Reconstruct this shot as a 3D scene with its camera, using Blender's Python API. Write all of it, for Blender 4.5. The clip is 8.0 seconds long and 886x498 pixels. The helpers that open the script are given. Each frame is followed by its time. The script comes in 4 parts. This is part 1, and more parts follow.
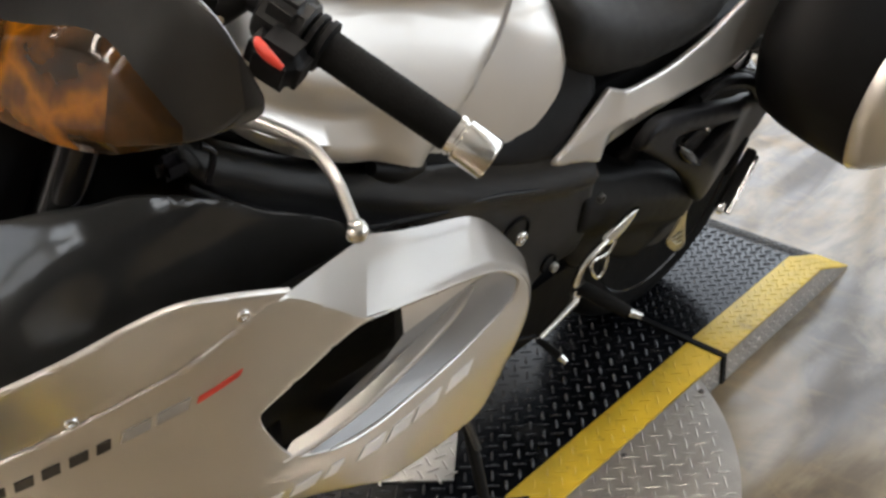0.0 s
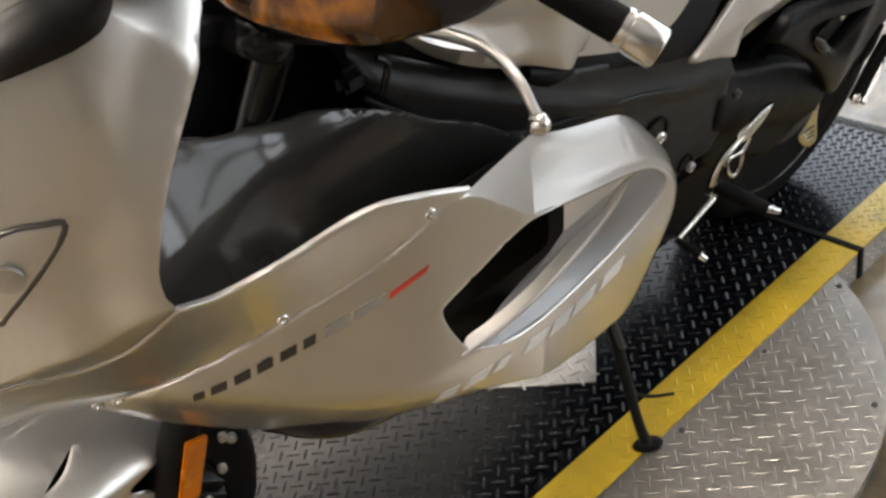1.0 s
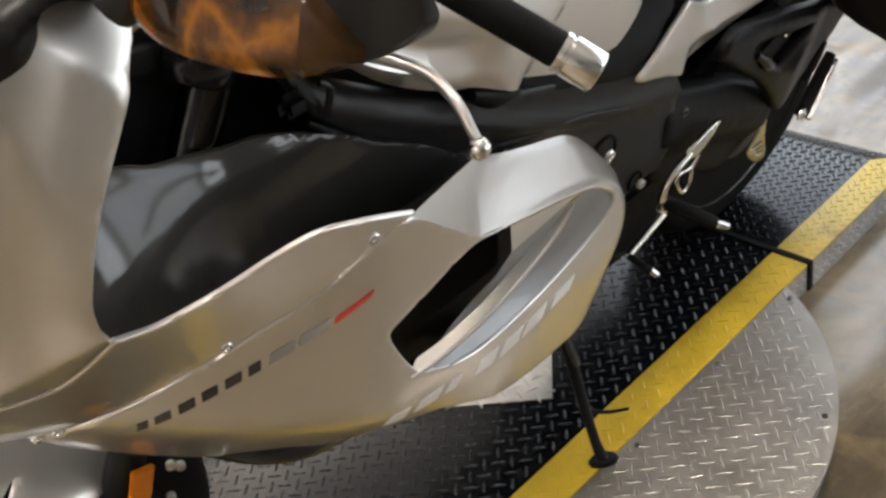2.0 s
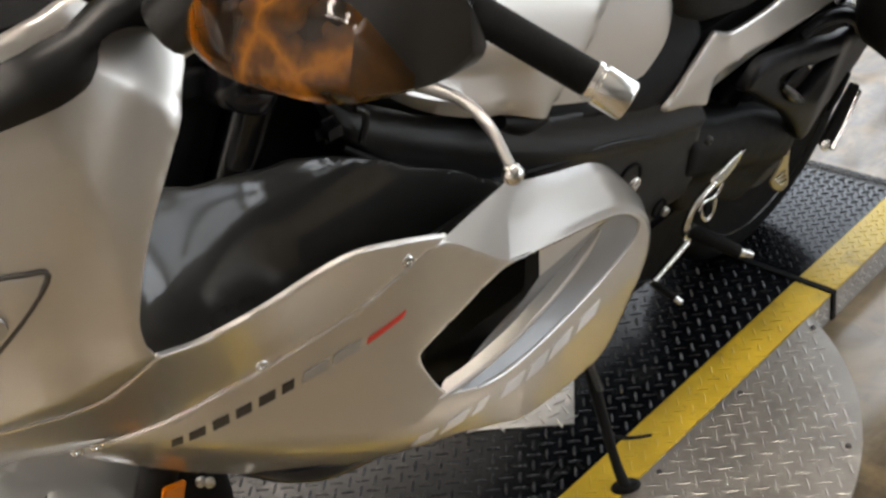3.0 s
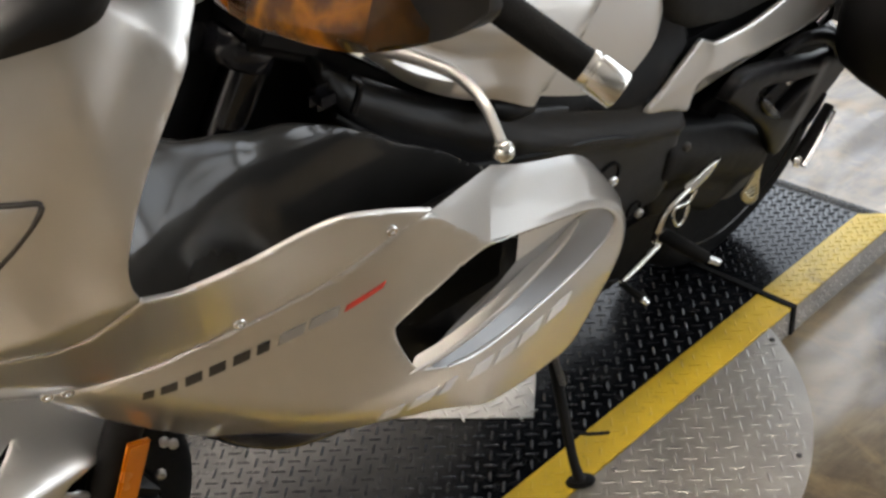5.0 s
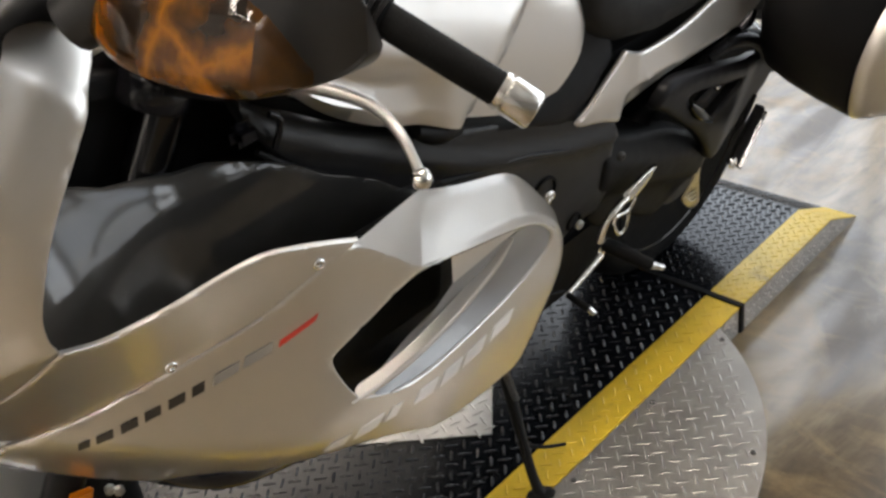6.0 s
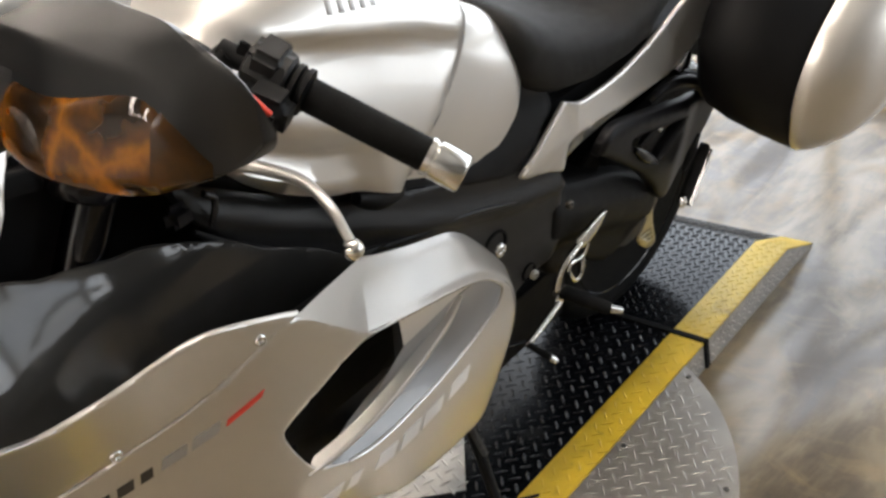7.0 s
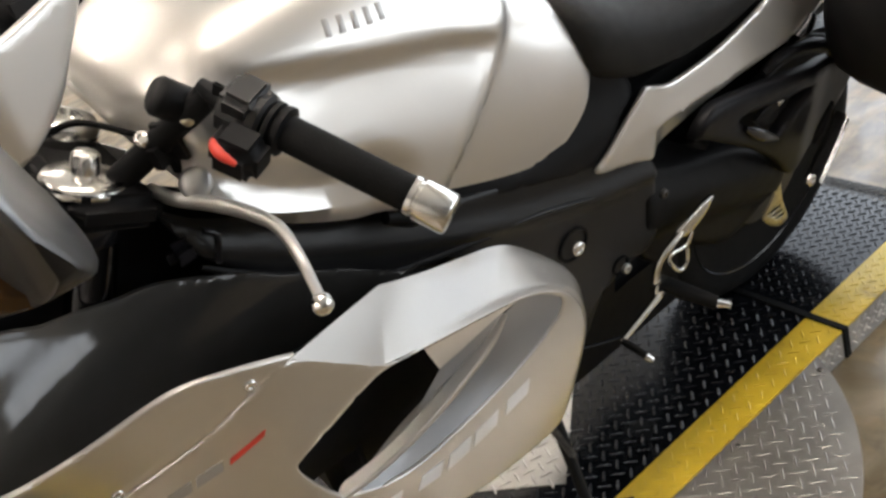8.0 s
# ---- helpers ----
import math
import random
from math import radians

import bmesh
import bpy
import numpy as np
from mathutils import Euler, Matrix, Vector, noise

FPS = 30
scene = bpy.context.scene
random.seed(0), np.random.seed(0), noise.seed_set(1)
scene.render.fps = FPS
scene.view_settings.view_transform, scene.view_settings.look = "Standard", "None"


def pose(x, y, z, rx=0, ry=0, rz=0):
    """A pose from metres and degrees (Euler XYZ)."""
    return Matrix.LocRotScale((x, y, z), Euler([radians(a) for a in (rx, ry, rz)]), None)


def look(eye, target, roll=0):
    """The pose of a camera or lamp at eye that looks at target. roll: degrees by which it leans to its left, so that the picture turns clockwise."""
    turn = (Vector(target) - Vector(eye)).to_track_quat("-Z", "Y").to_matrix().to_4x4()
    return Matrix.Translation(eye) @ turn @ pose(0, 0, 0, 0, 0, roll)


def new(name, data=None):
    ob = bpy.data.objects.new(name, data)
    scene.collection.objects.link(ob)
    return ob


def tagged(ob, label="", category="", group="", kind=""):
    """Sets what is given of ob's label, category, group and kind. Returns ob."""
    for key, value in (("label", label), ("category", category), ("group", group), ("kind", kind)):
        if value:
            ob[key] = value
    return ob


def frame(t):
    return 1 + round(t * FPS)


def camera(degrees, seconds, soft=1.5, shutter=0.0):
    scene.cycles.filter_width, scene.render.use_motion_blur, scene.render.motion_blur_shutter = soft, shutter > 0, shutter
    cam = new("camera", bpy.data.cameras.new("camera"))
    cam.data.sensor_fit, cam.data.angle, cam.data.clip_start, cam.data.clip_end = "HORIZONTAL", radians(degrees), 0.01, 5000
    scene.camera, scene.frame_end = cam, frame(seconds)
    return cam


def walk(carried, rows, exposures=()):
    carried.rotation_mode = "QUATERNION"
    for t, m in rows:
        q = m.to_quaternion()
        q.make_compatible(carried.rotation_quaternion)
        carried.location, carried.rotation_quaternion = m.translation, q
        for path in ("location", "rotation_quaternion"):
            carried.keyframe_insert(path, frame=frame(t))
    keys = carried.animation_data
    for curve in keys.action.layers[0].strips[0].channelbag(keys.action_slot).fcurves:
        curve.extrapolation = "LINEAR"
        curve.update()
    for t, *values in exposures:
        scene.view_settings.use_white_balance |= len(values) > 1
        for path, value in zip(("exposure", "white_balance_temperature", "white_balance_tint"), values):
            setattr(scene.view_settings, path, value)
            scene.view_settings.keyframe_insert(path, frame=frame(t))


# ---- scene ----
cam = camera(51.15, 8.0, soft=2.8)
PATH = [
    (0, (-0.1223, -1.2676, 1.2320), (0.6328, -0.3504, 0.4914), -7.47),
    (0.2, (-0.140, -1.274, 1.239), (0.868, 0.039, 0.116), -11.4),
    (0.5, (-0.1879, -1.2690, 1.2294), (0.4075, -0.3163, 0.3940), -16.15),
    (1, (-0.2144, -1.2612, 1.2435), (0.3865, -0.2851, 0.4396), -15.14),
    (1.5, (-0.2037, -1.2686, 1.2416), (0.4105, -0.3048, 0.4330), -14.48),
    (2, (-0.1959, -1.2696, 1.2467), (0.4549, -0.3216, 0.4480), -14.33),
    (2.2, (-0.1995, -1.2708, 1.2550), (0.4540, -0.3058, 0.4793), -15.41),
    (3.5, (-0.2198, -1.2752, 1.2575), (0.4342, -0.2987, 0.4969), -12.79),
    (4, (-0.2214, -1.2697, 1.2450), (0.4197, -0.3500, 0.4065), -11.32),
    (4.1, (-0.2292, -1.2620, 1.2304), (0.3964, -0.3475, 0.3747), -11.48),
    (4.5, (-0.2359, -1.2664, 1.2498), (0.4398, -0.3211, 0.4688), -9.42),
    (4.7, (-0.2513, -1.2701, 1.2426), (0.4417, -0.3279, 0.4732), -8.35),
    (5.8, (-0.2234, -1.3024, 1.2581), (0.4909, -0.3684, 0.4983), -9.50),
    (6, (-0.2190, -1.3034, 1.2519), (0.5231, -0.3881, 0.4960), -10.66),
    (6.5, (-0.2161, -1.3123, 1.2543), (0.5408, -0.3996, 0.5101), -11.23),
    (7, (-0.1886, -1.3308, 1.2607), (0.6115, -0.4198, 0.5607), -13.63),
    (7.2, (-0.165, -1.334, 1.260), (0.994, -0.083, 0.215), -15.8),
    (7.5, (-0.0900, -1.3671, 1.2650), (0.5997, -0.3686, 0.5668), -16.90),
    (7.8, (-0.017, -1.404, 1.261), (0.831, 0.076, 0.217), -18.5),
    (8, (0.0279, -1.3885, 1.2653), (0.5619, -0.3052, 0.5573), -21.68),
]
walk(cam, [(t, look(e, g, r)) for t, e, g, r in PATH])

# ---- light ----
world = bpy.data.worlds.new("hall_daylight")
scene.world = world
world.use_nodes = True
bgn = world.node_tree.nodes["Background"]
sky = world.node_tree.nodes.new("ShaderNodeTexSky")
sky.sky_type = "NISHITA"
sky.sun_disc = False
sky.sun_elevation, sky.sun_rotation = radians(35), radians(200)
sky.dust_density = 3.0
world.node_tree.links.new(sky.outputs["Color"], bgn.inputs["Color"])
bgn.inputs["Strength"].default_value = 0.15
scene.view_settings.exposure = 0.0


BAYS = [(-6.0, -3.8), (-3.6, -1.4), (-1.2, 1.0), (1.2, 3.4)]
for (y0, y1), watts in zip(BAYS, (70, 36, 42, 75)):
    d = bpy.data.lights.new("window_daylight", "AREA")
    d.shape, d.size, d.size_y, d.energy, d.color = "RECTANGLE", y1 - y0 - 0.02, 2.08, watts, (0.90, 0.945, 1.0)
    new("window_daylight", d).matrix_world = look((2.90, (y0 + y1) / 2, 1.14), (0, (y0 + y1) / 2, 1.14))


FLOOR = -0.07


# ---- materials ----
def mat(name, col, rough=0.5, metal=0.0, coat=0.0, vary=0.15, scale=8.0, bump=0.0, bscale=200.0, col2=None, rvar=0.1):
    m = bpy.data.materials.new(name)
    m.use_nodes = True
    nt = m.node_tree
    b = nt.nodes["Principled BSDF"]
    b.inputs["Roughness"].default_value = rough
    b.inputs["Metallic"].default_value = metal
    b.inputs["Coat Weight"].default_value = coat
    b.inputs["Coat Roughness"].default_value = 0.06
    tc = nt.nodes.new("ShaderNodeTexCoord")
    n = nt.nodes.new("ShaderNodeTexNoise")
    n.inputs["Scale"].default_value, n.inputs["Detail"].default_value = scale, 6
    nt.links.new(tc.outputs["Object"], n.inputs["Vector"])
    ramp = nt.nodes.new("ShaderNodeValToRGB")
    c2 = col2 or tuple(min(1, c * (1 + vary)) for c in col)
    c1 = tuple(c * (1 - vary) for c in col) if col2 is None else col
    ramp.color_ramp.elements[0].position, ramp.color_ramp.elements[1].position = 0.35, 0.65
    ramp.color_ramp.elements[0].color, ramp.color_ramp.elements[1].color = (*c1, 1), (*c2, 1)
    nt.links.new(n.outputs["Fac"], ramp.inputs["Fac"])
    nt.links.new(ramp.outputs["Color"], b.inputs["Base Color"])
    if rvar:
        mr = nt.nodes.new("ShaderNodeMapRange")
        mr.inputs["To Min"].default_value, mr.inputs["To Max"].default_value = max(0.02, rough - rvar), min(1, rough + rvar)
        n3 = nt.nodes.new("ShaderNodeTexNoise")
        n3.inputs["Scale"].default_value, n3.inputs["Detail"].default_value = scale * 3.7, 4
        nt.links.new(tc.outputs["Object"], n3.inputs["Vector"])
        nt.links.new(n3.outputs["Fac"], mr.inputs["Value"])
        nt.links.new(mr.outputs["Result"], b.inputs["Roughness"])
    if bump:
        n2 = nt.nodes.new("ShaderNodeTexNoise")
        n2.inputs["Scale"].default_value, n2.inputs["Detail"].default_value = bscale, 3
        nt.links.new(tc.outputs["Object"], n2.inputs["Vector"])
        bp = nt.nodes.new("ShaderNodeBump")
        bp.inputs["Strength"].default_value, bp.inputs["Distance"].default_value = bump, 0.002
        nt.links.new(n2.outputs["Fac"], bp.inputs["Height"])
        nt.links.new(bp.outputs["Normal"], b.inputs["Normal"])
    return m


SILVER = mat("silver_paint", (0.68, 0.657, 0.622), 0.36, 0.84, 1.0, 0.03, 4, rvar=0.02)
MIRROR_PLASTIC = mat("satin_black_plastic", (0.006, 0.006, 0.0065), 0.33, 0, 0.0, 0.15, 9, 0.05, 700, rvar=0.05)
HALL_WALL = mat("pale_grey_wall_paint", (0.28, 0.27, 0.255), 0.7, 0, 0, 0.06, 2)
BLACK_GLOSS = mat("gloss_black_plastic", (0.008, 0.008, 0.010), 0.2, 0, 0.2, 0.2, 6, rvar=0.06)
GREY_PLASTIC = mat("dark_grey_plastic", (0.0135, 0.0135, 0.014), 0.38, 0, 0, 0.15, 9, 0.15, 700)
BLACK = mat("black_plastic", (0.006, 0.006, 0.0065), 0.5, 0, 0, 0.2, 12, 0.1, 600)
RUBBER = mat("rubber", (0.006, 0.006, 0.006), 0.75, 0, 0, 0.2, 20, 0.3, 500)
ALU = mat("polished_aluminium", (0.75, 0.74, 0.71), 0.22, 1, 0, 0.06, 20, 0.05, 300)
SATIN = mat("satin_silver_casting", (0.58, 0.57, 0.55), 0.36, 0.85, 0, 0.05, 20, 0.05, 300)
CHROME = mat("chrome", (0.85, 0.85, 0.85), 0.1, 1, 0, 0.04, 20)
FORK = mat("dark_polished_steel", (0.045, 0.045, 0.048), 0.16, 1, 0, 0.1, 12, rvar=0.04)
CAST = mat("satin_black_casting", (0.006, 0.006, 0.0072), 0.42, 0, 0, 0.2, 14, rvar=0.05)
STEEL = mat("steel", (0.5, 0.5, 0.48), 0.35, 1, 0, 0.1, 30)
AMBER = mat("amber_lens", (0.035, 0.018, 0.008), 0.08, 0, 0.6, 0.4, 14, col2=(0.72, 0.27, 0.004), rvar=0.03)
AMBER_DARK = mat("smoky_amber", (0.035, 0.02, 0.009), 0.14, 0, 0.4, 0.3, 40, col2=(0.10, 0.042, 0.009), rvar=0.03)
RED = mat("red_plastic", (0.6, 0.05, 0.03), 0.4)
ORANGE = mat("orange_reflector", (0.6, 0.17, 0.004), 0.25)
SEAT = mat("seat_vinyl", (0.010, 0.0096, 0.0092), 0.66, 0, 0, 0.2, 15, 0.4, 900)
PLATE = mat("bare_tread_plate", (0.40, 0.38, 0.345), 0.45, 1, 0, 0.12, 9, 0.15, 250)
PLATE_BLACK = mat("black_painted_tread_plate", (0.004, 0.0045, 0.006), 0.2, 0, 0.0, 0.3, 14, 0.05, 250)
LUG_BLACK = mat("worn_black_lugs", (0.006, 0.006, 0.007), 0.26, 0, 0, 0.5, 45, col2=(0.022, 0.022, 0.024))
LUG_BARE = mat("bright_worn_lugs", (0.40, 0.382, 0.35), 0.46, 1, 0, 0.2, 30, rvar=0.08)
YELLOW = mat("yellow_safety_paint", (0.58, 0.40, 0.022), 0.4, 0, 0, 0.14, 10, 0.2, 300)
# darker silver for the vent recesses: their shade is put into the colour
SCOOP_SHADE = mat("shaded_silver_paint", (0.29, 0.292, 0.297), 0.42, 0.4, 0.4, 0.04, 6, rvar=0.03)
SIDE_PLATE = mat("scuffed_plate_edge", (0.40, 0.385, 0.36), 0.48, 0.7, 0, 0.2, 12, 0.15, 250)
SIDE_LUG = mat("scuffed_side_lugs", (0.62, 0.60, 0.57), 0.5, 0.6, 0, 0.15, 30)
SMOKE = mat("smoked_acrylic", (0.02, 0.02, 0.022), 0.06, 0, 0, 0.1, 5, rvar=0.02)
SMOKE.node_tree.nodes["Principled BSDF"].inputs["Transmission Weight"].default_value = 0.5
SILVER.node_tree.nodes["Principled BSDF"].inputs["Coat Roughness"].default_value = 0.05
for m in (CAST, PLATE_BLACK, LUG_BLACK, GREY_PLASTIC, BLACK, RUBBER, SEAT, MIRROR_PLASTIC, BLACK_GLOSS):
    m.node_tree.nodes["Principled BSDF"].inputs["Specular IOR Level"].default_value = 0.3
MIRROR_PLASTIC.node_tree.nodes["Principled BSDF"].inputs["Specular IOR Level"].default_value = 0.35
for m in (PLATE_BLACK, LUG_BLACK):
    m.node_tree.nodes["Principled BSDF"].inputs["Specular IOR Level"].default_value = 0.22
for m in (BLACK, RUBBER, CAST):
    m.node_tree.nodes["Principled BSDF"].inputs["Specular IOR Level"].default_value = 0.15
DECAL_DARK = mat("dark_decal", (0.035, 0.032, 0.028), 0.35)
DECAL_PALE = mat("pale_grey_decal", (0.40, 0.39, 0.38), 0.35, 0.5)
DECAL_GREY = mat("grey_decal", (0.33, 0.31, 0.28), 0.35)
DECAL_RED = mat("red_decal", (0.6, 0.06, 0.04), 0.35)
DECAL_WHITE = mat("white_decal", (0.93, 0.92, 0.9), 0.5)
WALL = mat("white_wall_paint", (0.75, 0.74, 0.71), 0.7, 0, 0, 0.05, 2)
BRASS = mat("brass", (0.5, 0.45, 0.33), 0.3, 1, 0, 0.1, 30)
DARK_STEEL = mat("dark_screw_steel", (0.12, 0.115, 0.11), 0.4, 1, 0, 0.15, 40)
INNER = mat("gloss_charcoal_plastic", (0.036, 0.035, 0.0335), 0.12, 0, 0, 0.25, 5, rvar=0.02)
LAMP = bpy.data.materials.new("fluorescent_diffuser")
LAMP.use_nodes = True
LAMP.node_tree.nodes["Principled BSDF"].inputs["Emission Color"].default_value = (1.0, 0.885, 0.775, 1)
LAMP.node_tree.nodes["Principled BSDF"].inputs["Emission Strength"].default_value = 31.0
LIGHTS = [(1.1, -0.75, 0), (-1.8, 0.3, 0), (-0.8, 2.6, 0), (1.6, 3.5, 0), (-2.6, -1.1, 0), (-3.4, -0.2, 90), (-3.6, -2.2, 0)]


def wear(m, col, scale, low, high, amount, stretch=(1, 1, 1)):
    """Lay irregular stains of another colour over a material."""
    nt = m.node_tree
    b = nt.nodes["Principled BSDF"]
    src = b.inputs["Base Color"].links[0].from_socket
    tc, mp = nt.nodes.new("ShaderNodeTexCoord"), nt.nodes.new("ShaderNodeMapping")
    mp.inputs["Scale"].default_value = stretch
    mp.inputs["Location"].default_value = (scale * 0.37, 1.3, 0.4)
    n = nt.nodes.new("ShaderNodeTexNoise")
    n.inputs["Scale"].default_value, n.inputs["Detail"].default_value, n.inputs["Roughness"].default_value, n.inputs["Distortion"].default_value = scale, 7, 0.65, 0.6
    mr = nt.nodes.new("ShaderNodeMapRange")
    mr.inputs["From Min"].default_value, mr.inputs["From Max"].default_value, mr.inputs["To Max"].default_value = low, high, amount
    mx = nt.nodes.new("ShaderNodeMix")
    mx.data_type = "RGBA"
    nt.links.new(tc.outputs["Object"], mp.inputs["Vector"])
    nt.links.new(mp.outputs["Vector"], n.inputs["Vector"])
    nt.links.new(n.outputs["Fac"], mr.inputs["Value"])
    nt.links.new(mr.outputs["Result"], mx.inputs[0])
    nt.links.new(src, mx.inputs[6])
    mx.inputs[7].default_value = (*col, 1)
    nt.links.new(mx.outputs[2], b.inputs["Base Color"])


def amber_pattern():
    """Bright amber webs between dark rounded patches, as behind a moulded lens."""
    nt = AMBER.node_tree
    b = nt.nodes["Principled BSDF"]
    tc, nz, add = nt.nodes.new("ShaderNodeTexCoord"), nt.nodes.new("ShaderNodeTexNoise"), nt.nodes.new("ShaderNodeVectorMath")
    nz.inputs["Scale"].default_value, nz.inputs["Detail"].default_value = 30, 3
    sc = nt.nodes.new("ShaderNodeVectorMath")
    sc.operation = "SCALE"
    sc.inputs["Scale"].default_value = 0.05
    vo = nt.nodes.new("ShaderNodeTexVoronoi")
    vo.feature = "DISTANCE_TO_EDGE"
    vo.inputs["Scale"].default_value = 16
    rp = nt.nodes.new("ShaderNodeValToRGB")
    e = rp.color_ramp.elements
    e[0].position, e[0].color = 0.0, (0.40, 0.14, 0.003, 1)
    e[1].position, e[1].color = 0.30, (0.022, 0.013, 0.007, 1)
    k = e.new(0.12)
    k.color = (0.15, 0.055, 0.005, 1)
    nt.links.new(tc.outputs["Object"], nz.inputs["Vector"])
    nt.links.new(nz.outputs["Color"], sc.inputs[0])
    nt.links.new(tc.outputs["Object"], add.inputs[0])
    nt.links.new(sc.outputs[0], add.inputs[1])
    nt.links.new(add.outputs[0], vo.inputs["Vector"])
    nt.links.new(vo.outputs["Distance"], rp.inputs["Fac"])
    nt.links.new(rp.outputs["Color"], b.inputs["Base Color"])


amber_pattern()
wear(YELLOW, (0.06, 0.048, 0.012), 7, 0.6, 0.76, 0.6)
wear(YELLOW, (0.10, 0.08, 0.02), 60, 0.6, 0.75, 0.7)
wear(PLATE, (0.16, 0.14, 0.11), 5, 0.5, 0.75, 0.6)
wear(PLATE_BLACK, (0.035, 0.033, 0.03), 11, 0.55, 0.8, 0.6)


def floor_material():
    """Stained, sealed concrete: long cloudy swirls of grey, white and brown."""
    m = mat("polished_concrete", (0.5, 0.5, 0.5), 0.34, 0, 1.0, rvar=0.1, scale=3, bump=0.04, bscale=60)
    nt = m.node_tree
    b = nt.nodes["Principled BSDF"]
    tc = nt.nodes.new("ShaderNodeTexCoord")
    mp = nt.nodes.new("ShaderNodeMapping")
    mp.inputs["Rotation"].default_value = (0, 0, radians(35))
    mp.inputs["Scale"].default_value = (1.0, 2.6, 1)
    nt.links.new(tc.outputs["Object"], mp.inputs["Vector"])
    n1 = nt.nodes.new("ShaderNodeTexNoise")
    n1.inputs["Scale"].default_value, n1.inputs["Detail"].default_value, n1.inputs["Distortion"].default_value = 1.5, 6, 1.1
    n1.inputs["Roughness"].default_value = 0.52
    nt.links.new(mp.outputs["Vector"], n1.inputs["Vector"])
    r1 = nt.nodes.new("ShaderNodeValToRGB")
    e = r1.color_ramp.elements
    e[0].position, e[0].color = 0.28, (0.050, 0.034, 0.015, 1)
    e[1].position, e[1].color = 0.75, (0.34, 0.29, 0.21, 1)
    for p, c in ((0.40, (0.105, 0.075, 0.034)), (0.47, (0.15, 0.112, 0.056)), (0.56, (0.21, 0.165, 0.098))):
        k = e.new(p)
        k.color = (*c, 1)
    nt.links.new(n1.outputs["Fac"], r1.inputs["Fac"])
    nt.links.new(r1.outputs["Color"], b.inputs["Base Color"])
    b.inputs["Coat Roughness"].default_value = 0.16
    n4 = nt.nodes.new("ShaderNodeTexNoise")
    n4.inputs["Scale"].default_value, n4.inputs["Detail"].default_value, n4.inputs["Distortion"].default_value = 2.6, 7, 1.6
    nt.links.new(mp.outputs["Vector"], n4.inputs["Vector"])
    gloss = nt.nodes.new("ShaderNodeMapRange")
    gloss.inputs["From Min"].default_value, gloss.inputs["From Max"].default_value = 0.36, 0.62
    gloss.inputs["To Min"].default_value, gloss.inputs["To Max"].default_value = 0.15, 1.0
    nt.links.new(n4.outputs["Fac"], gloss.inputs["Value"])
    nt.links.new(gloss.outputs["Result"], b.inputs["Coat Weight"])
    return m


FLOORM = floor_material()
wear(FLOORM, (0.045, 0.029, 0.012), 3.2, 0.44, 0.60, 0.8, (1.0, 2.2, 1))
wear(FLOORM, (0.27, 0.185, 0.08), 4.0, 0.50, 0.66, 0.6, (2.2, 1.0, 1))
wear(FLOORM, (0.045, 0.031, 0.014), 2.6, 0.52, 0.70, 0.75, (1.0, 2.4, 1))
wear(FLOORM, (0.26, 0.24, 0.20), 2.2, 0.55, 0.75, 0.2, (2.6, 1.0, 1))


# ---- builders ----
def mesh_from(bm, name, material, sharp=40):
    bmesh.ops.recalc_face_normals(bm, faces=bm.faces)
    for e in bm.edges:
        e.smooth = not (len(e.link_faces) == 2 and e.calc_face_angle(0) > radians(sharp))
    for f in bm.faces:
        f.smooth = True
    me = bpy.data.meshes.new(name)
    bm.to_mesh(me)
    bm.free()
    me.materials.append(material)
    return me


def part(name, bm, material, parent=None, label="", sharp=58):
    ob = new(name, mesh_from(bm, name, material, sharp))
    if parent is not None:
        ob.parent = parent
    if label:
        ob["label"] = label
    return ob


def root(name, m, label, category, group="", kind=""):
    ob = new(name)
    ob.matrix_world = m
    return tagged(ob, label, category, group, kind)


def spline(pts, n=6, closed=True):
    """Points of a smooth curve through pts."""
    P = [Vector(p) for p in pts]
    N = len(P)
    out = []
    for i in range(N if closed else N - 1):
        a, b = P[(i - 1) % N] if closed or i else P[0], P[i]
        c, d = P[(i + 1) % N], P[(i + 2) % N] if closed or i + 2 < N else P[-1]
        for k in range(n):
            t = k / n
            out.append(0.5 * ((2 * b) + (c - a) * t + (2 * a - 5 * b + 4 * c - d) * t * t + (3 * b - a - 3 * c + d) * t ** 3))
    if not closed:
        out.append(P[-1])
    return out


def inside(p, poly):
    x, y = p[0], p[1]
    r = False
    j = len(poly) - 1
    for i in range(len(poly)):
        (xi, yi), (xj, yj) = poly[i][:2], poly[j][:2]
        if (yi > y) != (yj > y) and x < (xj - xi) * (y - yi) / (yj - yi) + xi:
            r = not r
        j = i
    return r


def edge_dist(p, polys):
    q = np.array(p)
    best = 9.0
    for poly in polys:
        a = np.array([v[:2] for v in poly])
        b = np.roll(a, -1, 0)
        d = b - a
        t = np.clip(((q - a) * d).sum(1) / np.maximum((d * d).sum(1), 1e-12), 0, 1)
        best = min(best, np.sqrt((((a + d * t[:, None]) - q) ** 2).sum(1)).min())
    return best


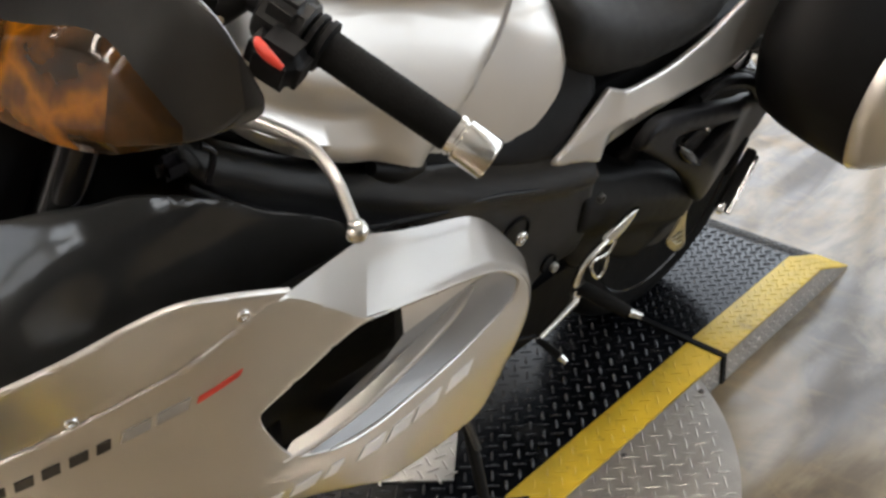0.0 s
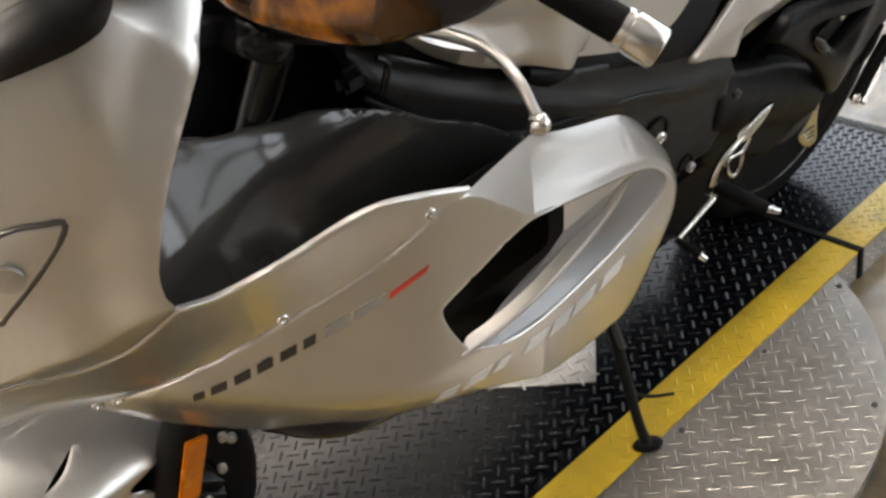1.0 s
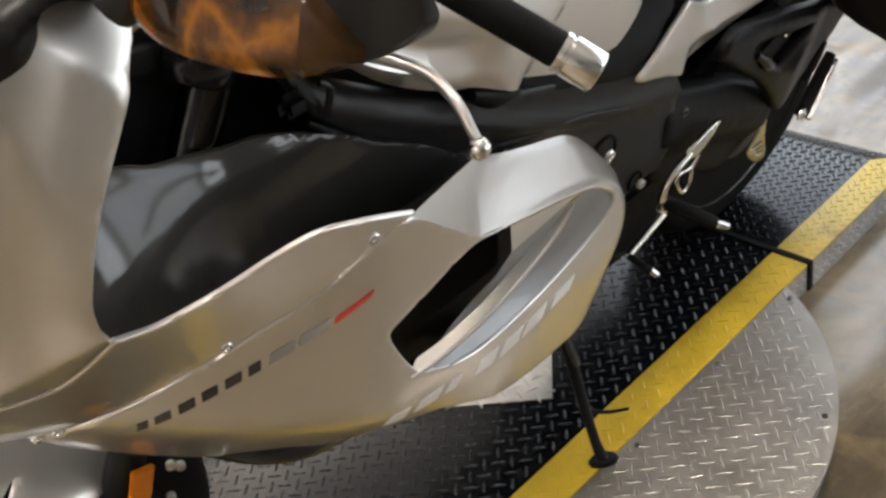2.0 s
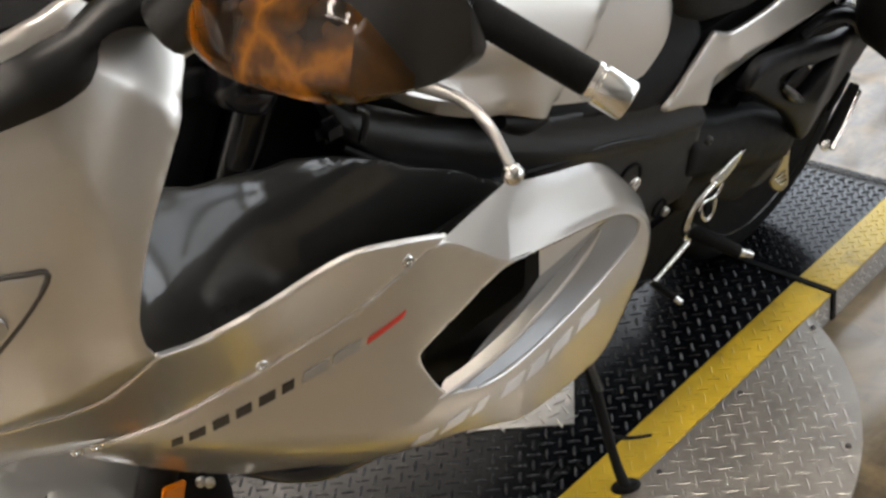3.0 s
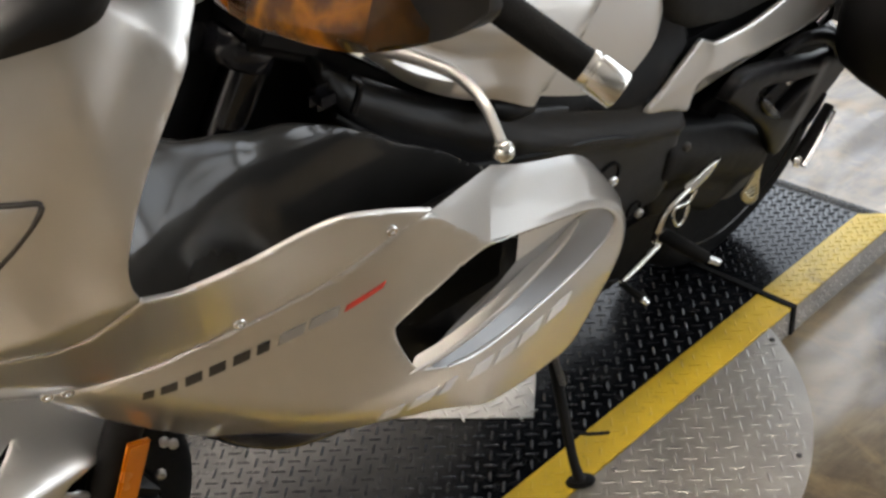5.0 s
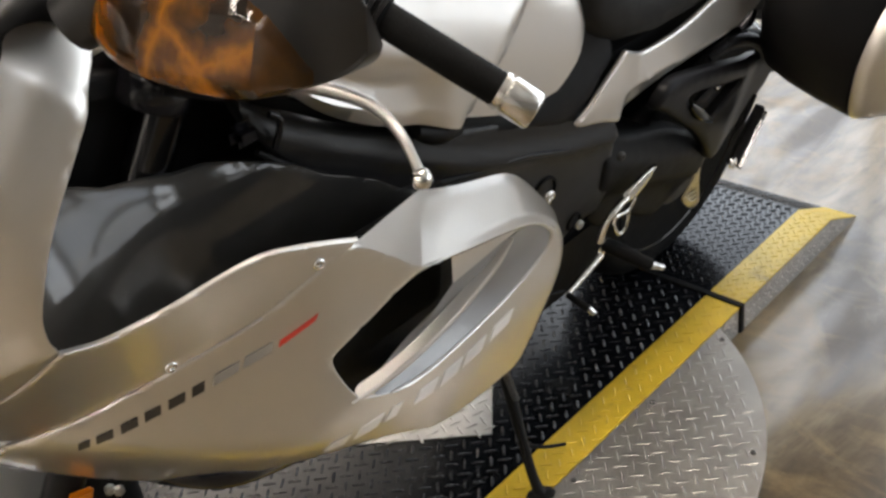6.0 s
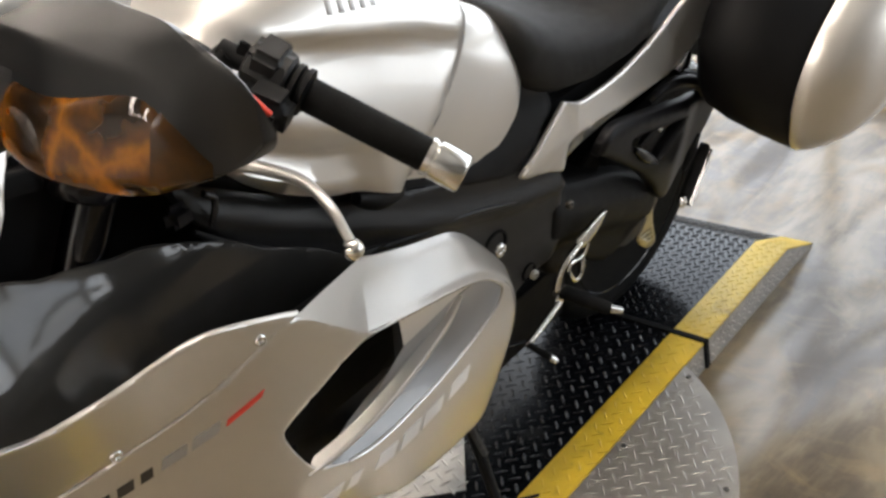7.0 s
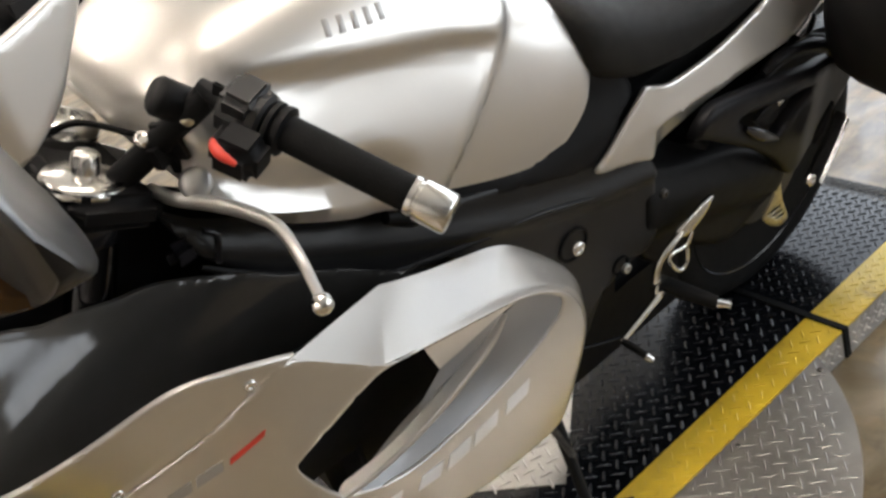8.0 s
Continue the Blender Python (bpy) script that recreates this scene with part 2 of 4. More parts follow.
def sheet(outline, depth, thick=0.004, step=0.014, holes=(), roll=0.004, n=4, place=None, back=1.0, straight=False):
    """A shell over a smooth closed outline in (u, v); depth(u, v) gives its outer face, thick its thickness, roll its rounded rim."""
    from mathutils.geometry import delaunay_2d_cdt

    def dense(o):
        c = [Vector(p) for p in o] if straight else spline([(*p, 0) for p in o], n)
        res = []
        for i, a in enumerate(c):
            b = c[(i + 1) % len(c)]
            k = max(1, int((b - a).length / step))
            res += [tuple((a.lerp(b, j / k))[:2]) for j in range(k)]
        return res
    rings = [dense(outline)] + [dense(h) for h in holes]
    pts, edges = [], []
    for ring in rings:
        o = len(pts)
        pts += ring
        edges += [(o + i, o + (i + 1) % len(ring)) for i in range(len(ring))]
    us, vs = [p[0] for p in rings[0]], [p[1] for p in rings[0]]
    u = min(us)
    row = 0
    while u < max(us):
        v = min(vs) + (row % 2) * step / 2
        while v < max(vs):
            if inside((u, v), rings[0]) and not any(inside((u, v), h) for h in rings[1:]) and edge_dist((u, v), rings) > max(step * 0.45, roll * 1.5):
                pts.append((u, v))
            v += step
        u += step * 0.87
        row += 1
    if roll > 0:
        for ring in rings:
            m = len(ring)
            area2 = sum(ring[i - 1][0] * ring[i][1] - ring[i][0] * ring[i - 1][1] for i in range(m))
            side = 1 if (area2 > 0) == (ring is rings[0]) else -1
            for off in (roll * 0.3, roll * 1.02):
                for i in range(m):
                    a, b, c = Vector(ring[i - 1]), Vector(ring[i]), Vector(ring[(i + 1) % m])
                    d = c - a
                    if d.length < 1e-7:
                        continue
                    q = b + Vector((-d.y, d.x)).normalized() * off * side
                    if edge_dist(q, rings) > off * 0.93:
                        pts.append(tuple(q))
    V, _, F = delaunay_2d_cdt([Vector(p) for p in pts], edges, [], 0, 1e-6)[:3]
    place = place or (lambda a, b, d: (a, d, b))
    bm = bmesh.new()
    front, rear = [], []
    for p in V:
        d = depth(p.x, p.y)
        if roll > 0:
            e = min(roll, edge_dist(p, rings))
            d += back * (roll - math.sqrt(max(0, roll * roll - (roll - e) ** 2)))
        front.append(bm.verts.new(place(p.x, p.y, d)))
        rear.append(bm.verts.new(place(p.x, p.y, depth(p.x, p.y) + back * (thick + roll))))
    count = {}
    for f in F:
        c = sum((V[i] for i in f), Vector((0, 0))) / len(f)
        if not inside(c, rings[0]) or any(inside(c, h) for h in rings[1:]):
            continue
        bm.faces.new([front[i] for i in f])
        bm.faces.new([rear[i] for i in reversed(f)])
        for k in range(len(f)):
            e = (f[k], f[(k + 1) % len(f)])
            if (e[1], e[0]) in count:
                del count[(e[1], e[0])]
            else:
                count[e] = 1
    for a, b in count:
        bm.faces.new((front[b], front[a], rear[a], rear[b]))
    bmesh.ops.delete(bm, geom=[v for v in bm.verts if not v.link_faces], context="VERTS")
    return bm


def loft(rings, closed=True, cap=True):
    bm = bmesh.new()
    R = [[bm.verts.new(p) for p in ring] for ring in rings]
    n = len(R[0])
    for a, b in zip(R, R[1:]):
        for i in range(n if closed else n - 1):
            j = (i + 1) % n
            bm.faces.new((a[i], a[j], b[j], b[i]))
    if cap and closed:
        bm.faces.new(R[0][::-1])
        bm.faces.new(R[-1])
    return bm


def tube(path, radius, seg=10, smooth_n=0, cap=True):
    """A round bar along path; radius is a number or one for each point."""
    P = [Vector(p) for p in path]
    rad = radius if isinstance(radius, (list, tuple)) else [radius] * len(P)
    if smooth_n:
        rr = spline([(r, 0, 0) for r in rad], smooth_n, False)
        P, rad = spline(P, smooth_n, False), [v.x for v in rr]
    rings = []
    up = Vector((0.123, 0.3, 0.9)).normalized()
    for i, p in enumerate(P):
        t = (P[min(i + 1, len(P) - 1)] - P[max(i - 1, 0)]).normalized()
        a = t.cross(up).normalized()
        b = a.cross(t)
        rings.append([p + (a * math.cos(w) + b * math.sin(w)) * rad[i] for w in (2 * math.pi * k / seg for k in range(seg))])
    return loft(rings, True, cap)


def box(x0, x1, y0, y1, z0, z1, bev=0.002, seg=2):
    bm = bmesh.new()
    bmesh.ops.create_cube(bm, size=1)
    for v in bm.verts:
        v.co = ((x0 + x1) / 2 + v.co.x * (x1 - x0), (y0 + y1) / 2 + v.co.y * (y1 - y0), (z0 + z1) / 2 + v.co.z * (z1 - z0))
    if bev:
        bmesh.ops.bevel(bm, geom=bm.edges[:], offset=bev, segments=seg, affect="EDGES")
    return bm


def put(bm, m):
    bmesh.ops.transform(bm, matrix=m, verts=bm.verts)
    return bm


def join(*bms):
    out = bmesh.new()
    for b in bms:
        me = bpy.data.meshes.new("tmp")
        b.to_mesh(me)
        b.free()
        out.from_mesh(me)
        bpy.data.meshes.remove(me)
    return out


def lathe(profile, axis_m, seg=32):
    """A turned body: profile is a list of (radius, height) along local z."""
    rings = [[(r * math.cos(2 * math.pi * k / seg), r * math.sin(2 * math.pi * k / seg), h) for k in range(seg)] for r, h in profile]
    return put(loft(rings), axis_m)


def along(a, b):
    """A pose at a whose z axis points to b."""
    a, b = Vector(a), Vector(b)
    return Matrix.Translation(a) @ (b - a).to_track_quat("Z", "Y").to_matrix().to_4x4()


def interp(x, xs, ys):
    return float(np.interp(x, xs, ys))


def sm(a, b, x):
    t = min(1, max(0, (x - a) / (b - a)))
    return t * t * (3 - 2 * t)


# ---- hall ----
def hall():
    tagged(part("floor", box(-5, 3.2, -8.2, 5.2, FLOOR - 0.1, FLOOR, 0), FLOORM), "polished stained concrete floor with cloudy swirls", "floor", kind="structure")
    for nm, b in (("wall_north", (-5, 2.9, 5, 5.2)), ("wall_south", (-5, 2.9, -8.2, -8)), ("wall_west", (-5.2, -5, -8.2, 5.2))):
        tagged(part(nm, box(b[0], b[1], b[2], b[3], FLOOR, 3.4, 0), HALL_WALL if nm == "wall_south" else WALL), "plain painted hall wall", "wall", kind="structure")
    z0, z1, z2, z3 = FLOOR, 0.08, 2.2, 3.4
    blocks = [box(2.75, 2.95, -8.2, 5.2, z0, z1, 0), box(2.75, 2.95, -8.2, 5.2, z2, z3, 0)]
    for a, b in zip([-8.2] + [q for p, q in BAYS], [p for p, q in BAYS] + [5.2]):
        blocks.append(box(2.75, 2.95, a, b, z1, z2, 0))
    tagged(part("wall_east", join(*blocks), WALL), "white painted wall with wide window openings", "wall", kind="structure")
    for k, (a, b) in enumerate(BAYS):
        wn = root("window_%d" % (k + 1), Matrix(), "wide daylight window in a white wall", "window", kind="structure")
        m = (a + b) / 2
        fr = join(box(2.82, 2.87, a + 0.002, b - 0.002, z1 + 0.002, z1 + 0.05, 0.003), box(2.82, 2.87, a + 0.002, b - 0.002, z2 - 0.05, z2 - 0.002, 0.003), box(2.82, 2.87, a + 0.002, a + 0.05, z1 + 0.051, z2 - 0.051, 0.003),
                  box(2.82, 2.87, b - 0.05, b - 0.002, z1 + 0.051, z2 - 0.051, 0.003), box(2.82, 2.87, m - 0.025, m + 0.025, z1 + 0.051, z2 - 0.051, 0.003))
        part("window_frame", fr, ALU, wn)
    tagged(part("ceiling", box(-5.2, 2.95, -8.2, 5.2, 3.4, 3.5, 0), WALL), "plain white hall ceiling", "ceiling", kind="structure")
    tagged(part("baseboard", box(2.70, 2.749, -4.9, 4.9, FLOOR, FLOOR + 0.03, 0.003), WALL), "low white skirting strip", "skirting", kind="structure")
    tagged(part("trim", box(2.735, 2.749, -4.9, 4.9, FLOOR + 0.031, FLOOR + 0.11, 0.003), BLACK), "black rubber wall strip above the skirting", "wall strip", kind="structure")


def strip_light(x, y, turn):
    lt = root("ceiling_light", pose(x, y, 3.4, 0, 0, turn), "long white fluorescent ceiling light fitting", "ceiling light", "hall ceiling lights")
    part("housing", box(-1.1, 1.1, -0.14, 0.14, -0.05, -0.002, 0.01), WALL, lt)
    part("diffuser", box(-1.06, 1.06, -0.11, 0.11, -0.062, -0.051, 0.004), LAMP, lt)


hall()
for lx, ly, turn in LIGHTS:
    strip_light(lx, ly, turn)


# ---- platform ----
PITCH = 0.0493


def lugs(keep, origin, angle, bounds, place, high=0.0019, pitch=PITCH):
    """Raised lens-shaped bars of a tread plate, two ways crossed, over the plane (u, v)."""
    vs, fs = [], []
    ca, sa = math.cos(angle), math.sin(angle)
    L, w = pitch * 0.31, pitch * 0.058
    shape = [(-L, 0, 0), (-L * 0.55, -w, 0), (L * 0.55, -w, 0), (L, 0, 0), (L * 0.55, w, 0), (-L * 0.55, w, 0), (-L * 0.55, 0, high), (L * 0.55, 0, high)]
    quads = [(0, 1, 6), (1, 2, 7, 6), (2, 3, 7), (3, 4, 7), (4, 5, 6, 7), (5, 0, 6)]
    n = int(max(bounds[1] - bounds[0], bounds[3] - bounds[2]) / pitch * 1.6) + 3
    cu, cv = (bounds[0] + bounds[1]) / 2, (bounds[2] + bounds[3]) / 2
    du, dv = cu - origin[0], cv - origin[1]
    i0, j0 = round((du * ca + dv * sa) / pitch), round((du * sa - dv * ca) / pitch)
    for i in range(i0 - n, i0 + n):
        for j in range(j0 - n, j0 + n):
            for oi, oj, turn in ((0, 0, 0), (0.5, 0.5, 0), (0.5, 0, 1), (0, 0.5, 1)):
                a, b = (i + oi) * pitch, (j + oj) * pitch
                u, v = origin[0] + a * ca + b * sa, origin[1] + a * sa - b * ca
                if not (bounds[0] < u < bounds[1] and bounds[2] < v < bounds[3]) or not keep(u, v):
                    continue
                c2, s2 = (ca, sa) if not turn else (sa, -ca)
                o = len(vs)
                vs += [place(u + p * c2 - q * s2, v + p * s2 + q * c2, h) for p, q, h in shape]
                fs += [tuple(o + k for k in f) for f in quads]
    me = bpy.data.meshes.new("tread_pattern")
    me.from_pydata(vs, [], fs)
    me.update()
    for f in me.polygons:
        f.use_smooth = False
    return me


def lug_part(me, material, parent):
    me.materials.append(material)
    ob = new("tread_pattern", me)
    ob.parent = parent
    return tagged(ob, kind="stuff")


FLAT = lambda u, v, h: (u, v, h - 0.0002)
A45 = radians(-45.3)


def platform():
    pl = root("display_platform", Matrix(), "low black tread-plate display platform with yellow edge stripes", "platform")
    c = Vector((0.607, -0.326))
    e1, e2 = Vector((-0.672, 0.74)), Vector((0.74, 0.672))
    sq = [c, c + e1 * 0.3, c + e1 * 0.3 + e2 * 0.3, c + e2 * 0.3]
    part("deck", box(-1.3, 1.193, -0.419, 0.419, FLOOR, 0, 0.001), PLATE_BLACK, pl)
    lug_part(lugs(lambda u, v: not inside((u, v), [tuple(p) for p in sq]), (0.158, -0.0365), A45, (-1.29, 1.185, -0.41, 0.41), FLAT), LUG_BLACK, pl)
    for s_ in (-1, 1):
        y0, y1 = sorted((s_ * 0.42, s_ * 0.5))
        part("stripe", box(-1.3, 1.193, y0, y1, -0.006, 0.0005, 0.001), YELLOW, pl, "worn yellow painted edge stripe")
        part("side", box(-1.3, 1.193, y0 + (0.001 if s_ < 0 else 0), y1 - (0 if s_ < 0 else 0.001), FLOOR, -0.0065, 0.001), SIDE_PLATE, pl, "bare aluminium side face")
        lug_part(lugs(lambda u, v: True, (0.158, -0.0365), A45, (-1.29, 1.19, y0 + 0.006, y1 - 0.006), FLAT, 0.0019), YELLOW, pl)
    bm = bmesh.new()
    lo = [bm.verts.new((p.x, p.y, 0.0002)) for p in sq]
    f = bm.faces.new(lo)
    r = bmesh.ops.extrude_face_region(bm, geom=[f])
    bmesh.ops.translate(bm, vec=(0, 0, 0.0022), verts=[v for v in r["geom"] if isinstance(v, bmesh.types.BMVert)])
    part("insert_plate", bm, PLATE, pl, "bare aluminium tread-plate insert")
    lug_part(lugs(lambda u, v: inside((u, v), [tuple(p) for p in sq]), (0.6, -0.28), radians(-20), (0.35, 0.9, -0.35, 0.2), lambda u, v, h: (u, v, h * 0.9 + 0.0022)), LUG_BARE, pl)
    lug_part(lugs(lambda u, v: True, (1.3, -0.03), A45, (0.3, 1.185, FLOOR + 0.008, -0.012), lambda u, v, h: (u, -0.4988 - h * 1.3, v), 0.0019, PITCH * 0.7), SIDE_LUG, pl)
    part("joint_strip", box(-0.0205, -0.0155, -0.40, 0.40, -0.001, 0.003, 0.001), ALU, pl, "thin bright joint strip")
    part("joint_gap", box(1.1935, 1.2085, -0.5035, 0.5035, FLOOR, 0.0032, 0.001), RUBBER, pl, "black rubber joint seal")

    ramp = root("loading_ramp", Matrix(), "black tread-plate ramp with yellow edges and bare metal sides", "ramp")
    prof = [(1.209, 0), (1.597, 0), (1.735, FLOOR + 0.004), (1.735, FLOOR), (1.209, FLOOR)]

    def top_z(x):
        return interp(x, (1.209, 1.597, 1.735), (0, 0, FLOOR + 0.004))

    def wedge(y0, y1, pr):
        return loft([[(x, y0, z) for x, z in pr], [(x, y1, z) for x, z in pr]])
    part("deck", wedge(-0.419, 0.419, prof), PLATE_BLACK, ramp)
    on = lambda u, v, h: (u, v, top_z(u) + h - 0.0002)
    lug_part(lugs(lambda u, v: True, (1.3, 0.02), A45, (1.215, 1.725, -0.41, 0.41), on, 0.0017, PITCH * 0.7), LUG_BLACK, ramp)
    cap = [(1.209, 0.0005), (1.597, 0.0005), (1.735, FLOOR + 0.0045), (1.735, FLOOR + 0.002), (1.597, -0.004), (1.209, -0.004)]
    under = [(1.209, -0.0045), (1.597, -0.0045), (1.733, FLOOR + 0.0015), (1.733, FLOOR), (1.209, FLOOR)]
    for s_ in (-1, 1):
        y0, y1 = sorted((s_ * 0.42, s_ * 0.5))
        part("stripe", wedge(y0, y1, cap), YELLOW, ramp, "worn yellow painted edge stripe")
        part("side", wedge(y0, y1, under), SIDE_PLATE, ramp, "bare aluminium tread-plate side")
        lug_part(lugs(lambda u, v: True, (1.3, 0.02), A45, (1.21, 1.725, y0 + 0.006, y1 - 0.006), on, 0.0017, PITCH * 0.7), YELLOW, ramp)
    lug_part(lugs(lambda u, v: v < top_z(u) - 0.012, (1.3, -0.03), A45, (1.215, 1.72, FLOOR + 0.008, -0.008), lambda u, v, h: (u, -0.4998 - h * 1.3, v), 0.0019, PITCH * 0.7), SIDE_LUG, ramp)

    disc = root("side_step_plate", Matrix(), "round bare aluminium tread-plate step beside the platform", "step plate")
    cx, cy, rad = 0.6124, -0.2399, 0.564

    def segment(r, ymax, z0, z1):
        a0 = math.asin((ymax - cy) / r)
        ring = [(cx + r * math.cos(a), cy + r * math.sin(a)) for a in np.linspace(math.pi - a0, 2 * math.pi + a0, 90)]
        return loft([[(x, y, z0) for x, y in ring], [(x, y, z1) for x, y in ring]])
    bm = segment(rad, -0.5015, -0.008, -0.0005)
    bmesh.ops.bevel(bm, geom=[e for e in bm.edges if abs(e.calc_face_angle(0)) > 1.2], offset=0.0012, segments=2, affect="EDGES")
    part("plate", bm, PLATE, disc, "bare aluminium tread plate")
    part("base", segment(rad - 0.012, -0.5015, FLOOR, -0.0085), STEEL, disc, "plain metal skirt")
    lug_part(lugs(lambda u, v: v < -0.509 and math.hypot(u - cx, v - cy) < rad - 0.012, (0.964, -0.5999), A45, (0, 1.2, -0.85, -0.505), lambda u, v, h: (u, v, h * 0.36 - 0.0004)), LUG_BARE, disc)
    for x, y in ((0.852, -0.5175), (0.611, -0.519), (0.848, -0.729), (1.083, -0.5255), (0.42, -0.74)):
        part("screw", lathe([(0.0005, -0.001), (0.0055, -0.001), (0.0055, 0.0012), (0.0035, 0.0022), (0.0033, 0.0012), (0.0004, 0.001)], pose(x, y, 0), 14), DARK_STEEL, disc)


platform()

# ---- motorcycle, in its own frame: x to the tail, y to its right side, z up ----
BIKE = root("motorcycle", pose(0, -0.17, 0, 14, 0, 0), "silver and black sport touring motorcycle leaning on its side stand", "motorcycle")


def seam_z(x):
    return interp(x, (-0.3, -0.159, 0.006, 0.153, 0.3), (0.72, 0.761, 0.822, 0.885, 0.95))


def soft(x, xs, ys):
    """A smooth curve through a few stations."""
    k = max(0, min(len(xs) - 2, int(np.searchsorted(xs, x)) - 1))
    m = [0.0] * len(xs)
    for i in (k, k + 1):
        a, b = max(0, i - 1), min(len(xs) - 1, i + 1)
        m[i] = (ys[b] - ys[a]) / (xs[b] - xs[a])
    h = xs[k + 1] - xs[k]
    t = min(1.3, max(-0.3, (x - xs[k]) / h))
    return ys[k] * (2 * t ** 3 - 3 * t * t + 1) + m[k] * h * (t ** 3 - 2 * t * t + t) + ys[k + 1] * (3 * t * t - 2 * t ** 3) + m[k + 1] * h * (t ** 3 - t * t)


def side_y(x, z):
    """The outer face of the left fairing."""
    y = soft(x, (-0.45, -0.3, -0.22, -0.148, -0.07, 0.006, 0.08, 0.152, 0.22, 0.3, 0.49, 0.62), (0, -0.095, -0.135, -0.173, -0.208, -0.24, -0.265, -0.284, -0.288, -0.288, -0.269, -0.256))
    d = interp(x, (-0.2, -0.12, 0.025, 0.1, 0.2, 0.35, 0.6), (0.86, 0.81, 0.715, 0.68, 0.648, 0.635, 0.63)) - z
    if d > 0:
        c = interp(x, (0, 0.15, 0.32), (2.8, 2.3, 0.6))
        y += c * d * d if d < 0.1 else c * (0.01 + 0.2 * (d - 0.1))
    over = z - seam_z(x)
    if over > 0:
        y -= interp(x, (-0.3, -0.09, 0.05, 0.2), (0.5, 0.52, 0.25, 0)) * min(over, 0.2 - 0.1 * math.exp(-over / 0.1) if over > 0.15 else over)
    if z > 0.98:
        y += 0.5 * (z - 0.98) ** 1.5
    if z > 0.9:
        rim = interp(z, (0.93, 1.0, 1.04, 1.1, 1.16), (-0.09, -0.094, -0.08, -0.039, 0.008))
        y += 0.004 * math.exp(-((x - rim + 0.042) / 0.022) ** 2) * sm(0.9, 0.97, z)
        y += 0.55 * max(0, (x + 0.02) * 0.87 + (z - 1.136) * 0.49) * sm(1.03, 1.08, z)
    return y


def mirrored(bm):
    b2 = bm.copy()
    for v in b2.verts:
        v.co.y = -v.co.y
    bmesh.ops.reverse_faces(b2, faces=b2.faces)
    return b2


SEAM = [(-0.158, 0.759), (-0.142, 0.766), (-0.064, 0.789), (0.002, 0.813), (0.092, 0.845), (0.148, 0.873), (0.197, 0.884)]
# the vent lip, the upper fin and the lower fin as (x, z) lines from the vent to the tail
LIP = [(0.287, 0.788), (0.335, 0.772), (0.385, 0.754), (0.432, 0.737), (0.487, 0.714), (0.522, 0.692), (0.546, 0.668), (0.558, 0.650)]
FIN = [(0.176, 0.655), (0.205, 0.651), (0.245, 0.652), (0.290, 0.658), (0.340, 0.666), (0.386, 0.676), (0.430, 0.691), (0.458, 0.715)]
KEEL = [(0.235, 0.622), (0.266, 0.610), (0.310, 0.605), (0.360, 0.604), (0.412, 0.604), (0.467, 0.608), (0.512, 0.617), (0.550, 0.632)]
SCOOP = LIP + KEEL[::-1] + [(0.210, 0.638), (0.187, 0.657), (0.168, 0.70), (0.158, 0.737), (0.166, 0.751), (0.212, 0.769), (0.255, 0.785)]
LOWER = [(0.287, 0.795), (0.335, 0.778), (0.385, 0.760), (0.432, 0.743), (0.487, 0.720), (0.523, 0.699), (0.557, 0.668), (0.580, 0.635), (0.592, 0.60), (0.597, 0.56), (0.592, 0.515), (0.578, 0.46), (0.562, 0.405), (0.535, 0.376),
         (0.46, 0.390), (0.36, 0.430), (0.28, 0.480), (0.20, 0.526), (0.13, 0.546), (0.06, 0.556), (0.0, 0.570), (-0.055, 0.605), (-0.105, 0.660), (-0.14, 0.712)]


def decal(u0, u1, curve, high, lean, material, parent, name, gap=0.12):
    """A plain slanted shape lying on the fairing, from u0 to u1 along a line of (x, z) stations."""
    P = spline([(*p, 0) for p in curve], 8, False)

    def at(u):
        k = min(len(P) - 2, int(u * (len(P) - 1)))
        p = P[k].lerp(P[k + 1], u * (len(P) - 1) - k)
        t = (P[k + 1] - P[k]).normalized()
        return p, t, Vector((-t.y, t.x, 0))
    (a, ta, na), (b, tb, nb) = at(u0), at(u1 - (u1 - u0) * gap)
    q = [a - na * high / 2 - ta * lean / 2, b - nb * high / 2 - tb * lean / 2, b + nb * high / 2 + tb * lean / 2, a + na * high / 2 + ta * lean / 2]
    part(name, sheet([(v.x, v.y) for v in q], lambda x, z: side_y(x, z) - 0.0014, 0.0012, 0.006, roll=0, straight=True), material, parent)


def bolt(p, d, r, parent, material=None, name="bolt"):
    p, d = Vector(p), Vector(d)
    part(name, lathe([(0.0003, -0.004), (r, -0.004), (r, 0.002), (r * 0.8, 0.0035), (r * 0.45, 0.0035), (r * 0.42, 0.0015), (0.0003, 0.0015)], along(p, p + d), 16), material or CHROME, parent)


